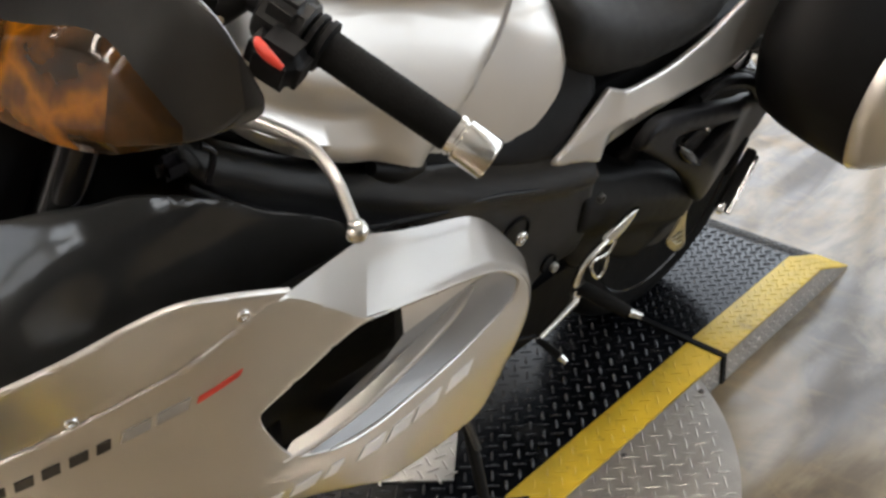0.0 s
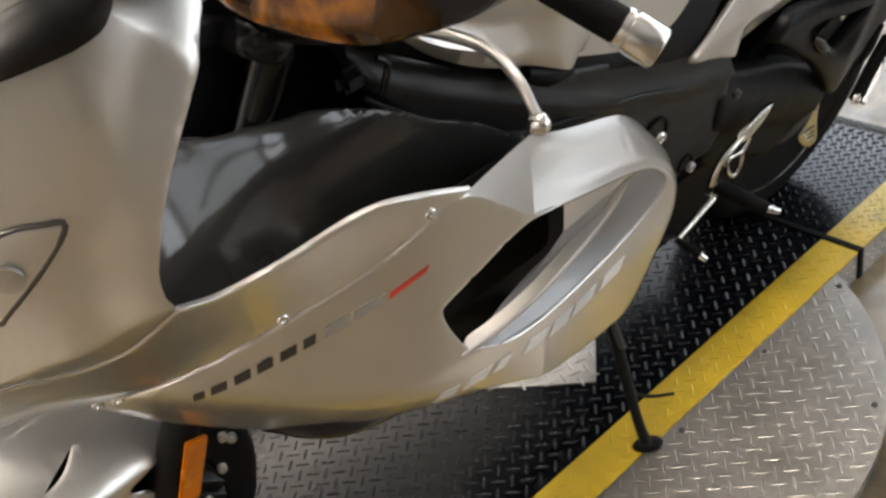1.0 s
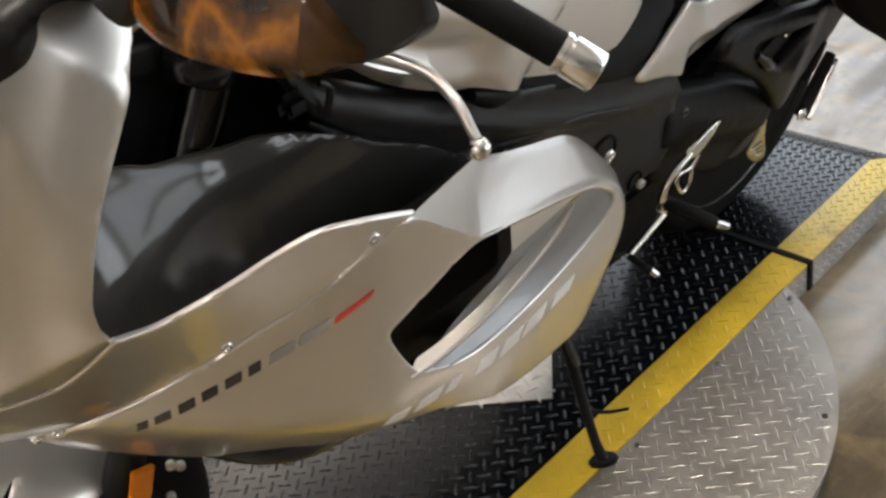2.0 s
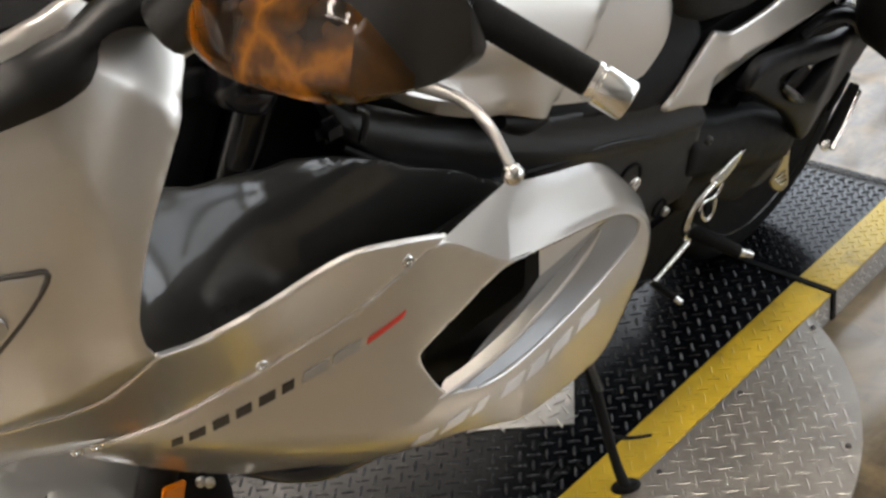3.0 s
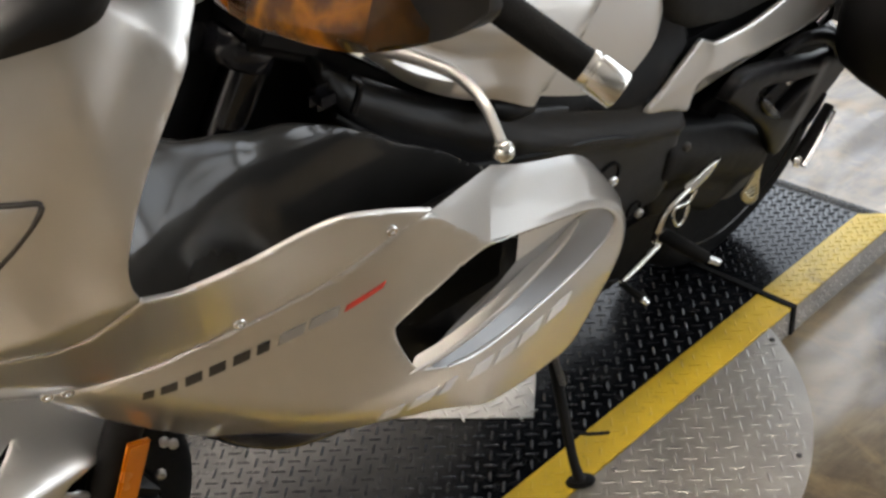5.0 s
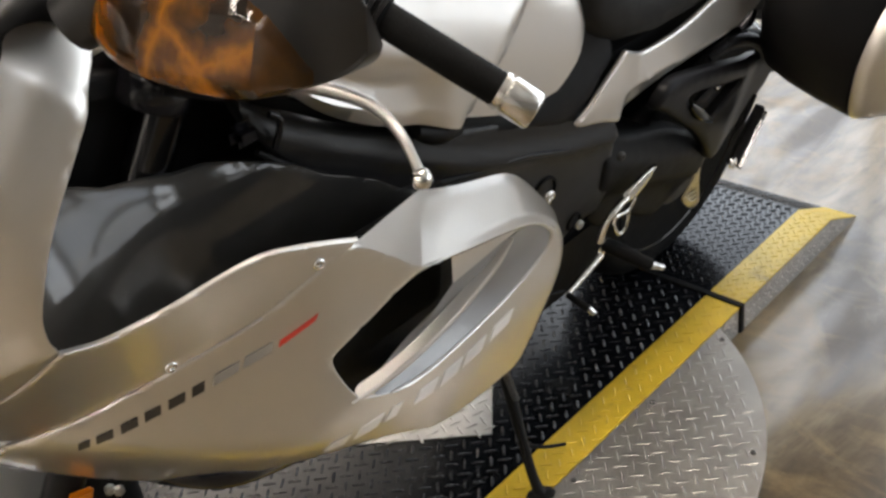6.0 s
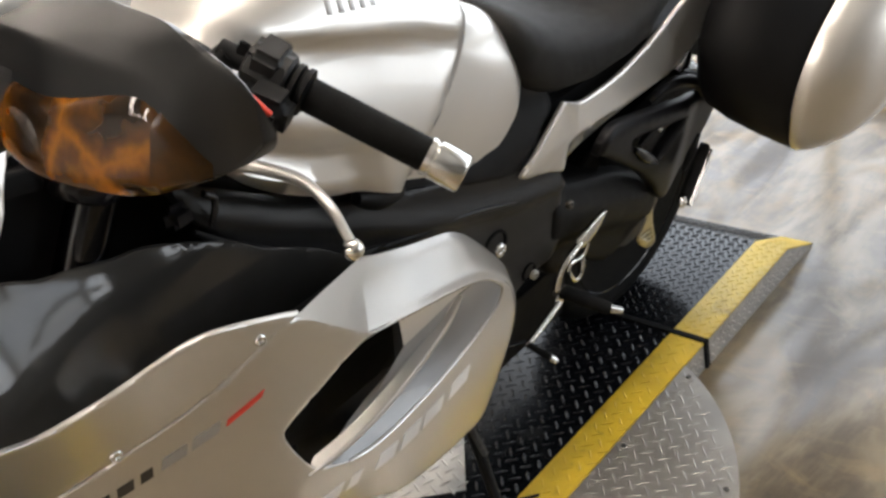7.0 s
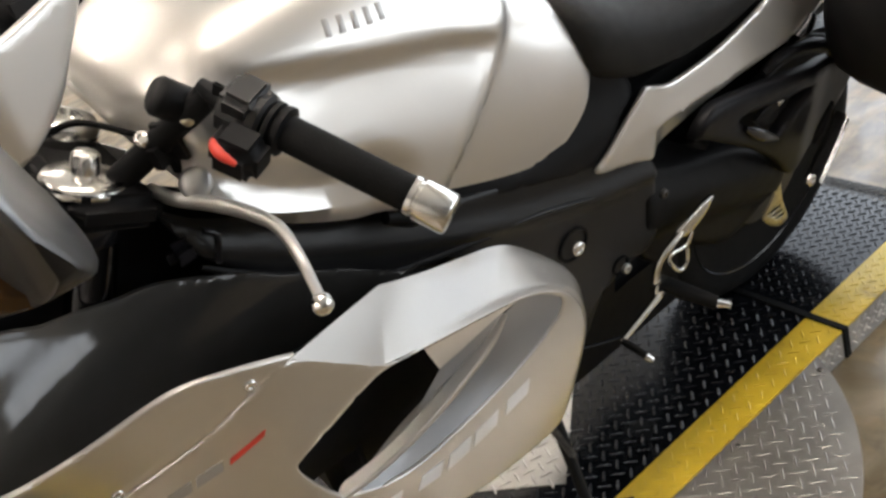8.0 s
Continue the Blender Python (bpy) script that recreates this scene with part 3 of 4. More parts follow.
def fairing():
    upper = [(-0.40, 0.955), (-0.30, 0.931), (-0.22, 0.9145), (-0.176, 0.9065), (-0.152, 0.904), (-0.129, 0.909), (-0.112, 0.926), (-0.101, 0.942), (-0.090, 0.957), (-0.082, 0.951), (-0.05, 0.93), (0.006, 0.925), (0.088, 0.931), (0.135, 0.918), (0.175, 0.9), (0.196, 0.889)]
    upper += [(x, z + 0.0012) for x, z in SEAM[::-1]] + [(-0.19, 0.745), (-0.24, 0.77), (-0.32, 0.84), (-0.40, 0.90)]
    bm = sheet(upper, side_y, n=5, step=0.007, roll=0.002)
    part("upper_strip", bm, SILVER, BIKE, "silver painted upper edge of the side fairing")
    bm = sheet([(x, z - 0.0012) for x, z in SEAM] + LOWER, side_y, holes=[SCOOP], n=5, step=0.009, roll=0.0022)
    right = mirrored(bm)
    side = part("side_fairing", bm, SILVER, BIKE, "silver painted side fairing with an air vent")
    part("side_fairing", right, SILVER, BIKE)

    def line(pts, inset, n=6):
        """A smooth line of (x, z) stations lying in the fairing's face, set in by inset at each station."""
        return spline([(x, side_y(x, z) + d, z) for (x, z), d in zip(pts, inset)], n, False)

    def skin(*lines, bend=False, rows=8):
        """A surface through two or three lines; with bend the middle line pulls it into a rounded trough."""
        n = len(lines[0])
        if not bend:
            return loft([list(l) for l in lines], False, False)
        a, m, b = lines
        return loft([[a[i].lerp(m[i], k / rows).lerp(m[i].lerp(b[i], k / rows), k / rows) for i in range(n)] for k in range(rows + 1)], False, False)
    lip = line(LIP[1:5], (0.001, 0.001, 0.001, 0.002), 8)
    valley = line([(0.355, 0.706), (0.390, 0.711), (0.430, 0.716), (0.460, 0.719)], (0.0145, 0.010, 0.006, 0.003), 8)
    hidden = line([(0.300, 0.648), (0.355, 0.662), (0.412, 0.683), (0.457, 0.713)], (0.026, 0.020, 0.012, 0.005), 8)
    part("scoop", skin(lip, valley), SILVER, side, "recessed silver vent scoop", 12)
    # inner wall and trough get the darkened silver in place of deeper shade
    part("scoop_floor", skin(valley, hidden), SCOOP_SHADE, side, "inner wall of the vent, its shade put in as darker silver", 12)
    over = line([(x, z - 0.003) for x, z in FIN[1:]] + [(0.500, 0.710), (0.536, 0.684), (0.566, 0.652)], (0.006, 0.022, 0.030, 0.030, 0.025, 0.016, 0.005, 0.002, 0.003, 0.004), 6)
    keel = line([(0.213, 0.636), (0.243, 0.619), (0.28, 0.609), (0.325, 0.606), (0.372, 0.606), (0.425, 0.606), (0.470, 0.610), (0.510, 0.618), (0.537, 0.627), (0.563, 0.643)], (0.001,) * 9 + (0.004,), 6)
    belly = [a.lerp(b, 0.5) + Vector((0, 0.016 * sm(0, 12, i) * sm(54, 34, i), 0)) for i, (a, b) in enumerate(zip(over, keel))]
    part("trough", skin(over, belly, keel, bend=True), SCOOP_SHADE, side, "trough between two fins, its shade put in as darker silver", 50)

    def blade(pts, wide, deep, name):
        """A thin raised fin that tapers to both ends, its crest in the fairing's face."""
        crest, rings = line(pts, (-0.0018,) * len(pts), 8), []
        for i, p in enumerate(crest):
            d = (crest[min(i + 1, len(crest) - 1)] - crest[max(i - 1, 0)]).normalized()
            k = sm(0, 7, i) * sm(len(crest), len(crest) - 9, i)
            up = Vector((0, 1, 0)).cross(d).normalized() * (0.0008 + wide * k)
            inn = Vector((0, 0.003 + deep * k, 0))
            rings.append([p + up * 1.2 + inn, p + up + inn * 0.12, p + up * 0.6, p - up * 0.6, p - up + inn * 0.12, p - up * 1.2 + inn])
        part(name, loft(rings), SILVER, side, "", 25)
    blade(FIN, 0.0033, 0.014, "fin")
    blade(KEEL, 0.0026, 0.010, "lower_fin")
    part("vent_back", sheet([(0.14, 0.60), (0.40, 0.60), (0.40, 0.80), (0.14, 0.80)], lambda x, z: -0.205, 0.004, 0.05, roll=0, straight=True), BLACK, side, "black vent backing")
    front_top, front_low = [(0.198, -0.286, 0.886), (0.262, -0.262, 0.867), (0.327, -0.239, 0.848)], [(0.199, -0.2875, 0.883), (0.240, -0.290, 0.841), (0.283, -0.2905, 0.798)]
    rear_top = [(0.327, -0.239, 0.848), (0.375, -0.229, 0.8185), (0.4246, -0.223, 0.795), (0.468, -0.221, 0.779), (0.497, -0.221, 0.767), (0.525, -0.221, 0.746), (0.558, -0.222, 0.709), (0.5885, -0.222, 0.670), (0.608, -0.223, 0.638), (0.617, -0.226, 0.603), (0.616, -0.229, 0.565), (0.606, -0.231, 0.518), (0.590, -0.228, 0.462), (0.571, -0.214, 0.405), (0.538, -0.198, 0.374)]
    rear_low = [(x, side_y(x, z) + 0.0005, z) for x, z in [(0.283, 0.798)] + LOWER[1:13]]
    rear_low.insert(4, (0.460, side_y(0.460, 0.731) + 0.0005, 0.731))
    for top, low, hump in ((front_top, front_low, 0), (rear_top, rear_low, 0.0035)):
        bm = bmesh.new()
        vt = []
        T, Lw = spline(top, 6, False), spline(low, 6, False)
        for i, (a, b) in enumerate(zip(T, Lw)):
            bulge = hump * sm(2, 14, i)
            out = Vector((0.25, -0.7, 0.6)) if i < 40 else Vector((0.7, -0.6, 0.2))
            vt.append([bm.verts.new(a.lerp(b, k / 12) + out * bulge * min(1.0, 2.2 * math.sin(math.pi * k / 12))) for k in range(13)])
        for a, b in zip(vt, vt[1:]):
            for k in range(12):
                bm.faces.new((a[k], a[k + 1], b[k + 1], b[k]))
        bmesh.ops.solidify(bm, geom=bm.faces[:], thickness=0.004)
        part("shoulder", bm, SILVER, side, "silver shoulder over the vent")
    for p in ((0.152, 0.8865), (0.006, 0.823), (-0.142, 0.7755), (-0.158, 0.7735)):
        bolt((p[0], side_y(*p), p[1]), (-0.2, -1, 0.1), 0.0062, side)
    brand = [(0.150, 0.574), (0.220, 0.575), (0.300, 0.567), (0.380, 0.558), (0.482, 0.557)]
    for i, wide in enumerate((0.24, 0.20, 0.58, 0.20, 0.10, 0.20, 0.16)):
        decal(i / 7 + 0.01, (i + 1) / 7, brand, 0.027, 0.006, DECAL_WHITE, side, "lettering_shape", wide)
    name = [(-0.085, 0.743), (-0.027, 0.764), (0.033, 0.783)]
    for i in range(6):
        decal(i / 6, (i + 1) / 6, name, 0.012, 0.006, DECAL_DARK, side, "lettering_shape", 0.32)
    for i in range(2):
        decal(i / 2, (i + 1) / 2, [(0.038, 0.785), (0.068, 0.794), (0.1, 0.803)], 0.013, 0.008, DECAL_GREY, side, "lettering_shape", 0.15)
    decal(0, 1, [(0.104, 0.802), (0.125, 0.812), (0.148, 0.82)], 0.006, 0.006, DECAL_RED, side, "lettering_shape")

    cowl = [(0.012, 1.166), (-0.008, 1.138), (-0.035, 1.105), (-0.06, 1.073), (-0.08, 1.04), (-0.0935, 1.007), (-0.096, 0.98), (-0.092, 0.961), (-0.103, 0.944), (-0.113, 0.929), (-0.130, 0.912), (-0.152, 0.9065), (-0.176, 0.909), (-0.22, 0.917), (-0.30, 0.9335), (-0.4, 0.958), (-0.37, 1.02), (-0.25, 1.13), (-0.13, 1.2), (-0.04, 1.215)]
    bm = sheet(cowl, side_y, n=4, step=0.009, roll=0.0025)
    right = mirrored(bm)
    uc = part("upper_cowl", bm, SILVER, BIKE, "silver painted upper cowl")
    part("upper_cowl", right, SILVER, BIKE)
    tri = [(-0.134, 1.058), (-0.144, 1.067), (-0.172, 1.064), (-0.205, 1.03), (-0.195, 0.998), (-0.186, 1.004)]
    P = spline([(*p, 0) for p in tri], 6)
    loop = [(p.x, side_y(p.x, p.y) - 0.0006, p.y) for p in P]
    part("recess_groove", tube(loop + loop[:1], 0.0022, 8), DARK_STEEL, uc, "dark groove round a triangular cover")
    part("recess", sheet(tri, lambda x, z: side_y(x, z) - 0.0022, 0.001, 0.012, n=2, roll=0.0015), SILVER, uc, "triangular silver cover on the cowl")
    part("marker_lens", lathe([(0.0005, 0), (0.011, 0), (0.011, 0.003), (0.0005, 0.005)], along((-0.176, side_y(-0.176, 1.034) - 0.003, 1.034), (-0.226, side_y(-0.176, 1.034) - 0.08, 1.04)), 20), STEEL, uc)

    inner = [(-0.085, 0.84), (-0.075, 0.95), (-0.03, 0.988), (0.009, 0.973), (0.033, 0.958), (0.063, 0.948), (0.102, 0.937), (0.137, 0.932), (0.182, 0.915), (0.231, 0.886), (0.262, 0.858), (0.300, 0.834), (0.339, 0.807), (0.379, 0.772), (0.44, 0.725), (0.50, 0.68), (0.3, 0.66), (0.1, 0.72)]
    part("inner_panel", sheet(inner, lambda x, z: -0.155 - 0.05 * sm(0.1, -0.08, x) + 0.045 * sm(0.9, 0.99, z), n=3, roll=0.001), INNER, BIKE, "glossy black inner fairing panel")
    # added black sheet stands in for the darkness inside the nose
    part("inner_cover", sheet([(-0.2, 0.72), (-0.15, 1.1), (0.0, 1.13), (0.14, 1.03), (0.3, 0.9), (0.5, 0.72), (0.42, 0.62), (0.1, 0.66)], lambda x, z: -0.085, 0.01, 0.05, n=2), BLACK, BIKE, "matt black sheet added for the dark of the interior")
    beam = [(0.18, 0.985), (0.21, 0.955), (0.26, 0.92), (0.33, 0.87), (0.41, 0.828), (0.51, 0.785), (0.62, 0.745), (0.73, 0.70), (0.79, 0.675), (0.857, 0.645), (0.872, 0.60), (0.875, 0.53), (0.872, 0.45), (0.80, 0.445), (0.74, 0.42), (0.69, 0.35), (0.6, 0.34), (0.56, 0.5), (0.5, 0.69), (0.4, 0.745), (0.33, 0.79), (0.26, 0.85), (0.2, 0.92)]

    def beam_y(x, z):
        mid = interp(x, (0.2, 0.3, 0.4, 0.5, 0.62, 0.75, 0.86), (0.935, 0.86, 0.795, 0.735, 0.68, 0.63, 0.60))
        return -0.152 + 0.012 * sm(0, 0.03, z - mid) + 0.008 * sm(0, 0.02, mid - z)
    part("frame_cover", sheet(beam, beam_y, n=3, thick=0.02, step=0.012, roll=0.006), GREY_PLASTIC, BIKE, "dark grey frame and side cover")
    cover = BIKE.children[-1]
    crease = [(0.572, 0.700), (0.63, 0.683), (0.70, 0.655), (0.735, 0.640)]
    part("crease", tube([(x, beam_y(x, z) + 0.001, z) for x, z in crease], [0.001, 0.004, 0.004, 0.001], 10, 5), GREY_PLASTIC, cover)
    # solid black strip that draws the shade under the frame rail
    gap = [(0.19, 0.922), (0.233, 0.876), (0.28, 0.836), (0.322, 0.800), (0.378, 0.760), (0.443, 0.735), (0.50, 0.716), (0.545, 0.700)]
    part("lower_edge", tube([(x, beam_y(x, z) - 0.001, z) for x, z in gap], [0.003, 0.006, 0.006, 0.006, 0.006, 0.006, 0.005, 0.002], 10, 4), BLACK, cover, "black strip laid in as the shade below the frame rail")
    for p, r in (((0.690, 0.578), 0.030), ((0.785, 0.462), 0.018)):
        y = beam_y(*p)
        part("socket", lathe([(r, -0.001), (r, 0.003), (r * 0.86, 0.0035), (r * 0.8, -0.004), (0.001, -0.005)], along((p[0], y, p[1]), (p[0], y - 0.1, p[1])), 24), RUBBER, cover, "black round socket")


def tank():
    rings = []
    for x in np.linspace(0.196, 0.79, 60):
        zb = soft(x, (0.19, 0.212, 0.233, 0.284, 0.357, 0.402, 0.45, 0.52, 0.64, 0.70, 0.75, 0.80), (1.06, 1.01, 0.974, 0.926, 0.88, 0.863, 0.838, 0.80, 0.755, 0.757, 0.80, 0.89))
        zt = soft(x, (0.19, 0.21, 0.25, 0.31, 0.45, 0.6, 0.7, 0.80), (1.065, 1.09, 1.112, 1.135, 1.125, 1.05, 0.965, 0.905))
        ring = []
        for k in range(49):
            a = math.pi * (k / 48)
            c, s_ = math.cos(a), math.sin(a)
            z = zb + (zt - zb) * abs(s_) ** 0.85
            xr = 0.475 + (z - 0.846) * 1.17
            w = 0.182 + (0.139 - 0.182) * sm(xr - 0.012, xr + 0.045, x)
            crease = interp(x, (0.25, 0.305, 0.41, 0.53, 0.6), (1.12, 1.088, 1.052, 1.012, 0.98))
            w += (0.020 * sm(crease - 0.016, crease + 0.010, z) - 0.012 * sm(crease - 0.12, crease - 0.012, z)) * sm(0.24, 0.32, x) * sm(xr + 0.01, xr - 0.03, x)
            lip = interp(z - zb, (0, 0.006, 0.022, 0.034, 0.05, 0.09), (0.005, 0.015, 0.015, 0.003, -0.006, 0)) * sm(0.46, 0.40, x)
            w = (w + lip - 0.02 * sm(zb + 0.10, zb + 0.03, z) * sm(0.45, 0.38, x)) * (0.45 + 0.55 * sm(0.19, 0.235, x)) * (1 - 0.2 * sm(0.74, 0.8, x))
            ring.append((x, -w * math.copysign(abs(c) ** 0.5, c), z))
        rings.append(ring)
    tk = part("fuel_tank", loft(rings), SILVER, BIKE, "silver painted fuel tank", 60)
    part("filler_cap", lathe([(0.0005, 0), (0.05, 0), (0.052, 0.006), (0.044, 0.01), (0.0005, 0.011)], pose(0.40, 0, 1.128), 40), BLACK, tk)
    from mathutils.bvhtree import BVHTree
    tree = BVHTree.FromPolygons([v.co for v in tk.data.vertices], [tuple(p.vertices) for p in tk.data.polygons])
    for i in range(5):
        x = 0.40 + i * 0.016
        hit, nrm = tree.ray_cast(Vector((x, -0.6, 1.088 - 0.22 * (x - 0.40))), Vector((0, 1, 0)))[:2]
        part("lettering_shape", put(box(-0.0035, 0.0035, -0.009, 0.009, -0.001, 0.0006, 0.0003, 1), Matrix.Translation(hit) @ nrm.to_track_quat("Z", "Y").to_matrix().to_4x4() @ pose(0, 0, 0, 0, 0, -20)), DECAL_PALE, tk)
    strip = [(0.46, 0.82), (0.53, 0.80), (0.62, 0.765), (0.69, 0.772), (0.735, 0.82), (0.765, 0.88), (0.79, 0.85), (0.84, 0.77), (0.80, 0.735), (0.74, 0.692), (0.62, 0.735), (0.51, 0.772), (0.44, 0.80)]
    part("side_trim", sheet(strip, lambda x, z: -0.128 - 0.02 * sm(0.80, 0.72, z), n=3, thick=0.02), BLACK, BIKE, "black trim below the tank and seat")
    part("tank_shelf", tube([(0.395, -0.165, 0.853), (0.43, -0.162, 0.834), (0.475, -0.155, 0.817)], [0.008, 0.017, 0.012], 14, 4), BLACK, BIKE)


def rear_end():
    rings = []
    for x, zb, zt, w in ((0.738, 0.875, 0.92, 0.085), (0.743, 0.85, 0.93, 0.122), (0.754, 0.824, 0.935, 0.142), (0.775, 0.798, 0.93, 0.149), (0.805, 0.778, 0.915, 0.150), (0.85, 0.758, 0.885, 0.150), (0.95, 0.735, 0.845, 0.144), (1.05, 0.735, 0.82, 0.142), (1.12, 0.74, 0.84, 0.14), (1.17, 0.75, 0.88, 0.13), (1.3, 0.79, 0.91, 0.12), (1.45, 0.84, 0.93, 0.1), (1.52, 0.88, 0.92, 0.07)):
        rings.append([(x, w * math.copysign(abs(math.cos(a)) ** 0.55, math.cos(a)), (zb + zt) / 2 + (zt - zb) / 2 * math.copysign(abs(math.sin(a)) ** 0.7, math.sin(a))) for a in (2 * math.pi * k / 36 for k in range(36))])
    part("seat", loft(rings), SEAT, BIKE, "black vinyl seat", 60)
    tail = [(0.737, 0.686), (0.765, 0.706), (0.794, 0.727), (0.822, 0.746), (0.845, 0.762), (0.854, 0.763), (0.876, 0.752), (0.900, 0.741), (0.935, 0.738), (1.004, 0.739), (1.083, 0.751), (1.136, 0.764), (1.22, 0.79), (1.32, 0.83), (1.45, 0.875), (1.47, 0.80), (1.38, 0.715), (1.28, 0.664),
            (1.21, 0.656), (1.15, 0.656), (1.062, 0.656), (0.98, 0.650), (0.914, 0.638), (0.875, 0.630), (0.80, 0.662)]

    def tail_y(x, z):
        g = interp(x, (0.84, 0.927, 1.006, 1.089, 1.199, 1.45), (0.689, 0.685, 0.682, 0.680, 0.676, 0.78))
        fold = sm(0.845, 0.90, x)
        return -0.158 + 0.009 * sm(0.0, 0.005, g - z) * fold + fold * (0.30 * max(0, g - z) + 0.16 * max(0, z - g)) + 0.10 * max(0, z - 0.70) * (1 - fold)
    bm = sheet(tail, tail_y, n=4, step=0.007, roll=0.003)
    right = mirrored(bm)
    part("tail_panel", bm, SILVER, BIKE, "silver tail panel")
    part("tail_panel", right, SILVER, BIKE)
    part("subframe", box(0.75, 1.45, -0.115, 0.115, 0.60, 0.77, 0.03, 3), BLACK, BIKE)
    part("engine", box(0.24, 0.86, -0.105, 0.125, 0.28, 0.80, 0.05, 3), BLACK, BIKE, "dark engine block behind the fairing")
    # added unseen boxes: they block bright reflections on the deck below the bike
    part("exhaust_box", join(box(0.60, 1.04, -0.085, 0.12, 0.13, 0.36, 0.04, 3), box(0.36, 0.62, -0.05, 0.11, 0.19, 0.32, 0.03, 3)), BLACK, BIKE, "black boxes added under the engine to darken the deck reflection")
    part("brake_disc", lathe([(0.05, -0.003), (0.125, -0.003), (0.125, 0.003), (0.05, 0.003)], pose(1.26, 0.075, 0.3, 90, 0, 0), 40), STEEL, BIKE, "steel rear brake disc")
    part("sprocket", lathe([(0.04, -0.004), (0.10, -0.004), (0.10, 0.004), (0.04, 0.004)], pose(1.26, -0.085, 0.3, 90, 0, 0), 40), DARK_STEEL, BIKE, "dark rear sprocket")
    pivot = [(0.855, 0.585), (0.93, 0.555), (0.988, 0.53), (1.09, 0.49), (1.19, 0.43), (1.225, 0.38), (1.20, 0.31), (1.144, 0.285), (1.078, 0.282), (1.0, 0.33), (0.964, 0.365), (0.89, 0.37), (0.849, 0.44)]
    part("swingarm", sheet(pivot, lambda x, z: -0.15 + 0.02 * sm(0.02, 0.07, abs(z - (0.52 - (x - 0.86) * 0.45))), n=3, thick=0.09, roll=0.012), BLACK, BIKE, "black swingarm and pivot plate")
    hang = [(0.930, 0.632), (0.938, 0.656), (0.965, 0.667), (1.013, 0.661), (1.13, 0.629), (1.24, 0.595), (1.365, 0.550), (1.388, 0.535), (1.378, 0.505), (1.355, 0.46), (1.30, 0.405), (1.24, 0.365), (1.20, 0.385), (1.16, 0.44), (1.09, 0.51), (1.0, 0.582), (0.945, 0.625)]
    hole = [(1.034, 0.608), (1.07, 0.605), (1.15, 0.580), (1.215, 0.566), (1.223, 0.558), (1.19, 0.535), (1.155, 0.508), (1.13, 0.518), (1.095, 0.545), (1.06, 0.578)]

    def hang_y(x, z):
        """Faces that slope away from a ridge along the plate and fall into its window."""
        g = interp(x, (0.92, 1.05, 1.25, 1.38), (0.668, 0.640, 0.578, 0.53))
        return -0.182 + 0.35 * max(0, z - g) + 0.10 * max(0, g - z) + 0.012 * sm(1.22, 1.30, x)
    hg = part("footrest_hanger", sheet(hang, hang_y, n=3, thick=0.014, holes=[hole], roll=0.008, step=0.01), CAST, BIKE, "satin black cast passenger footrest hanger")
    arch = [(1.125, -0.15, 0.636), (1.158, -0.155, 0.648), (1.20, -0.158, 0.645), (1.25, -0.16, 0.628), (1.295, -0.16, 0.600), (1.325, -0.158, 0.565), (1.332, -0.155, 0.54)]
    part("arch", tube(arch, [0.007, 0.010, 0.012, 0.013, 0.013, 0.012, 0.008], 14, 5), CAST, hg, "rounded black arch over the hanger")
    part("arch_edge", tube([(x - 0.004, y - 0.006, z - 0.010) for x, y, z in arch], 0.0022, 8, 5), GREY_PLASTIC, hg)
    part("slot", tube([(1.29, -0.183, 0.50), (1.262, -0.184, 0.462), (1.245, -0.183, 0.437)], [0.004, 0.008, 0.004], 10, 4), BLACK, hg)
    bolt((1.17, -0.158, 0.562), (0, -1, 0.2), 0.006, hg)
    part("window_web", sheet([(1.10, 0.56), (1.16, 0.575), (1.20, 0.56), (1.15, 0.525)], lambda x, z: -0.160, 0.006, 0.02, n=2, roll=0.002), CAST, hg)
    part("clip", tube([(1.19, -0.162, 0.672), (1.215, -0.162, 0.678), (1.235, -0.158, 0.69)], [0.006, 0.011, 0.007], 12, 4), FORK, BIKE, "small dark clip under the tail panel")
    part("facet", tube([(1.045, -0.178, 0.588), (1.085, -0.176, 0.551), (1.135, -0.178, 0.513)], [0.005, 0.012, 0.005], 12, 4), BLACK_GLOSS, hg)
    bolt((1.15, -0.168, 0.575), (0, -1, 0), 0.007, hg)
    pg = part("passenger_footrest", tube([(1.195, -0.215, 0.402), (1.25, -0.205, 0.437), (1.30, -0.195, 0.474)], [0.011, 0.0125, 0.010], 12, 3), RUBBER, BIKE, "folded passenger footrest with bright edge")
    part("edge", tube([(1.20, -0.229, 0.398), (1.25, -0.219, 0.430), (1.302, -0.207, 0.466)], [0.005, 0.006, 0.005], 8, 3), ALU, pg, "bright aluminium footrest edge")
    bolt((1.185, -0.222, 0.412), (0, -1, 0.2), 0.011, pg, ALU)
    gold = [(1.188, 0.414), (1.203, 0.392), (1.212, 0.35), (1.225, 0.295), (1.248, 0.235), (1.213, 0.237), (1.165, 0.287), (1.180, 0.31), (1.194, 0.345)]
    slots = []
    for k in range(3):
        a, b = Vector((1.182 + 0.013 * k, 0.292 - 0.014 * k)), Vector((1.214 + 0.008 * k, 0.292 - 0.016 * k))
        slots.append([(a.x, a.y), (b.x, b.y), (b.x, b.y - 0.006), (a.x, a.y - 0.006)])
    part("guard_plate", sheet(gold, lambda x, z: -0.148, n=3, thick=0.002, holes=slots, roll=0.001, step=0.01), BRASS, BIKE, "small brassy slotted guard plate")
    hug = []
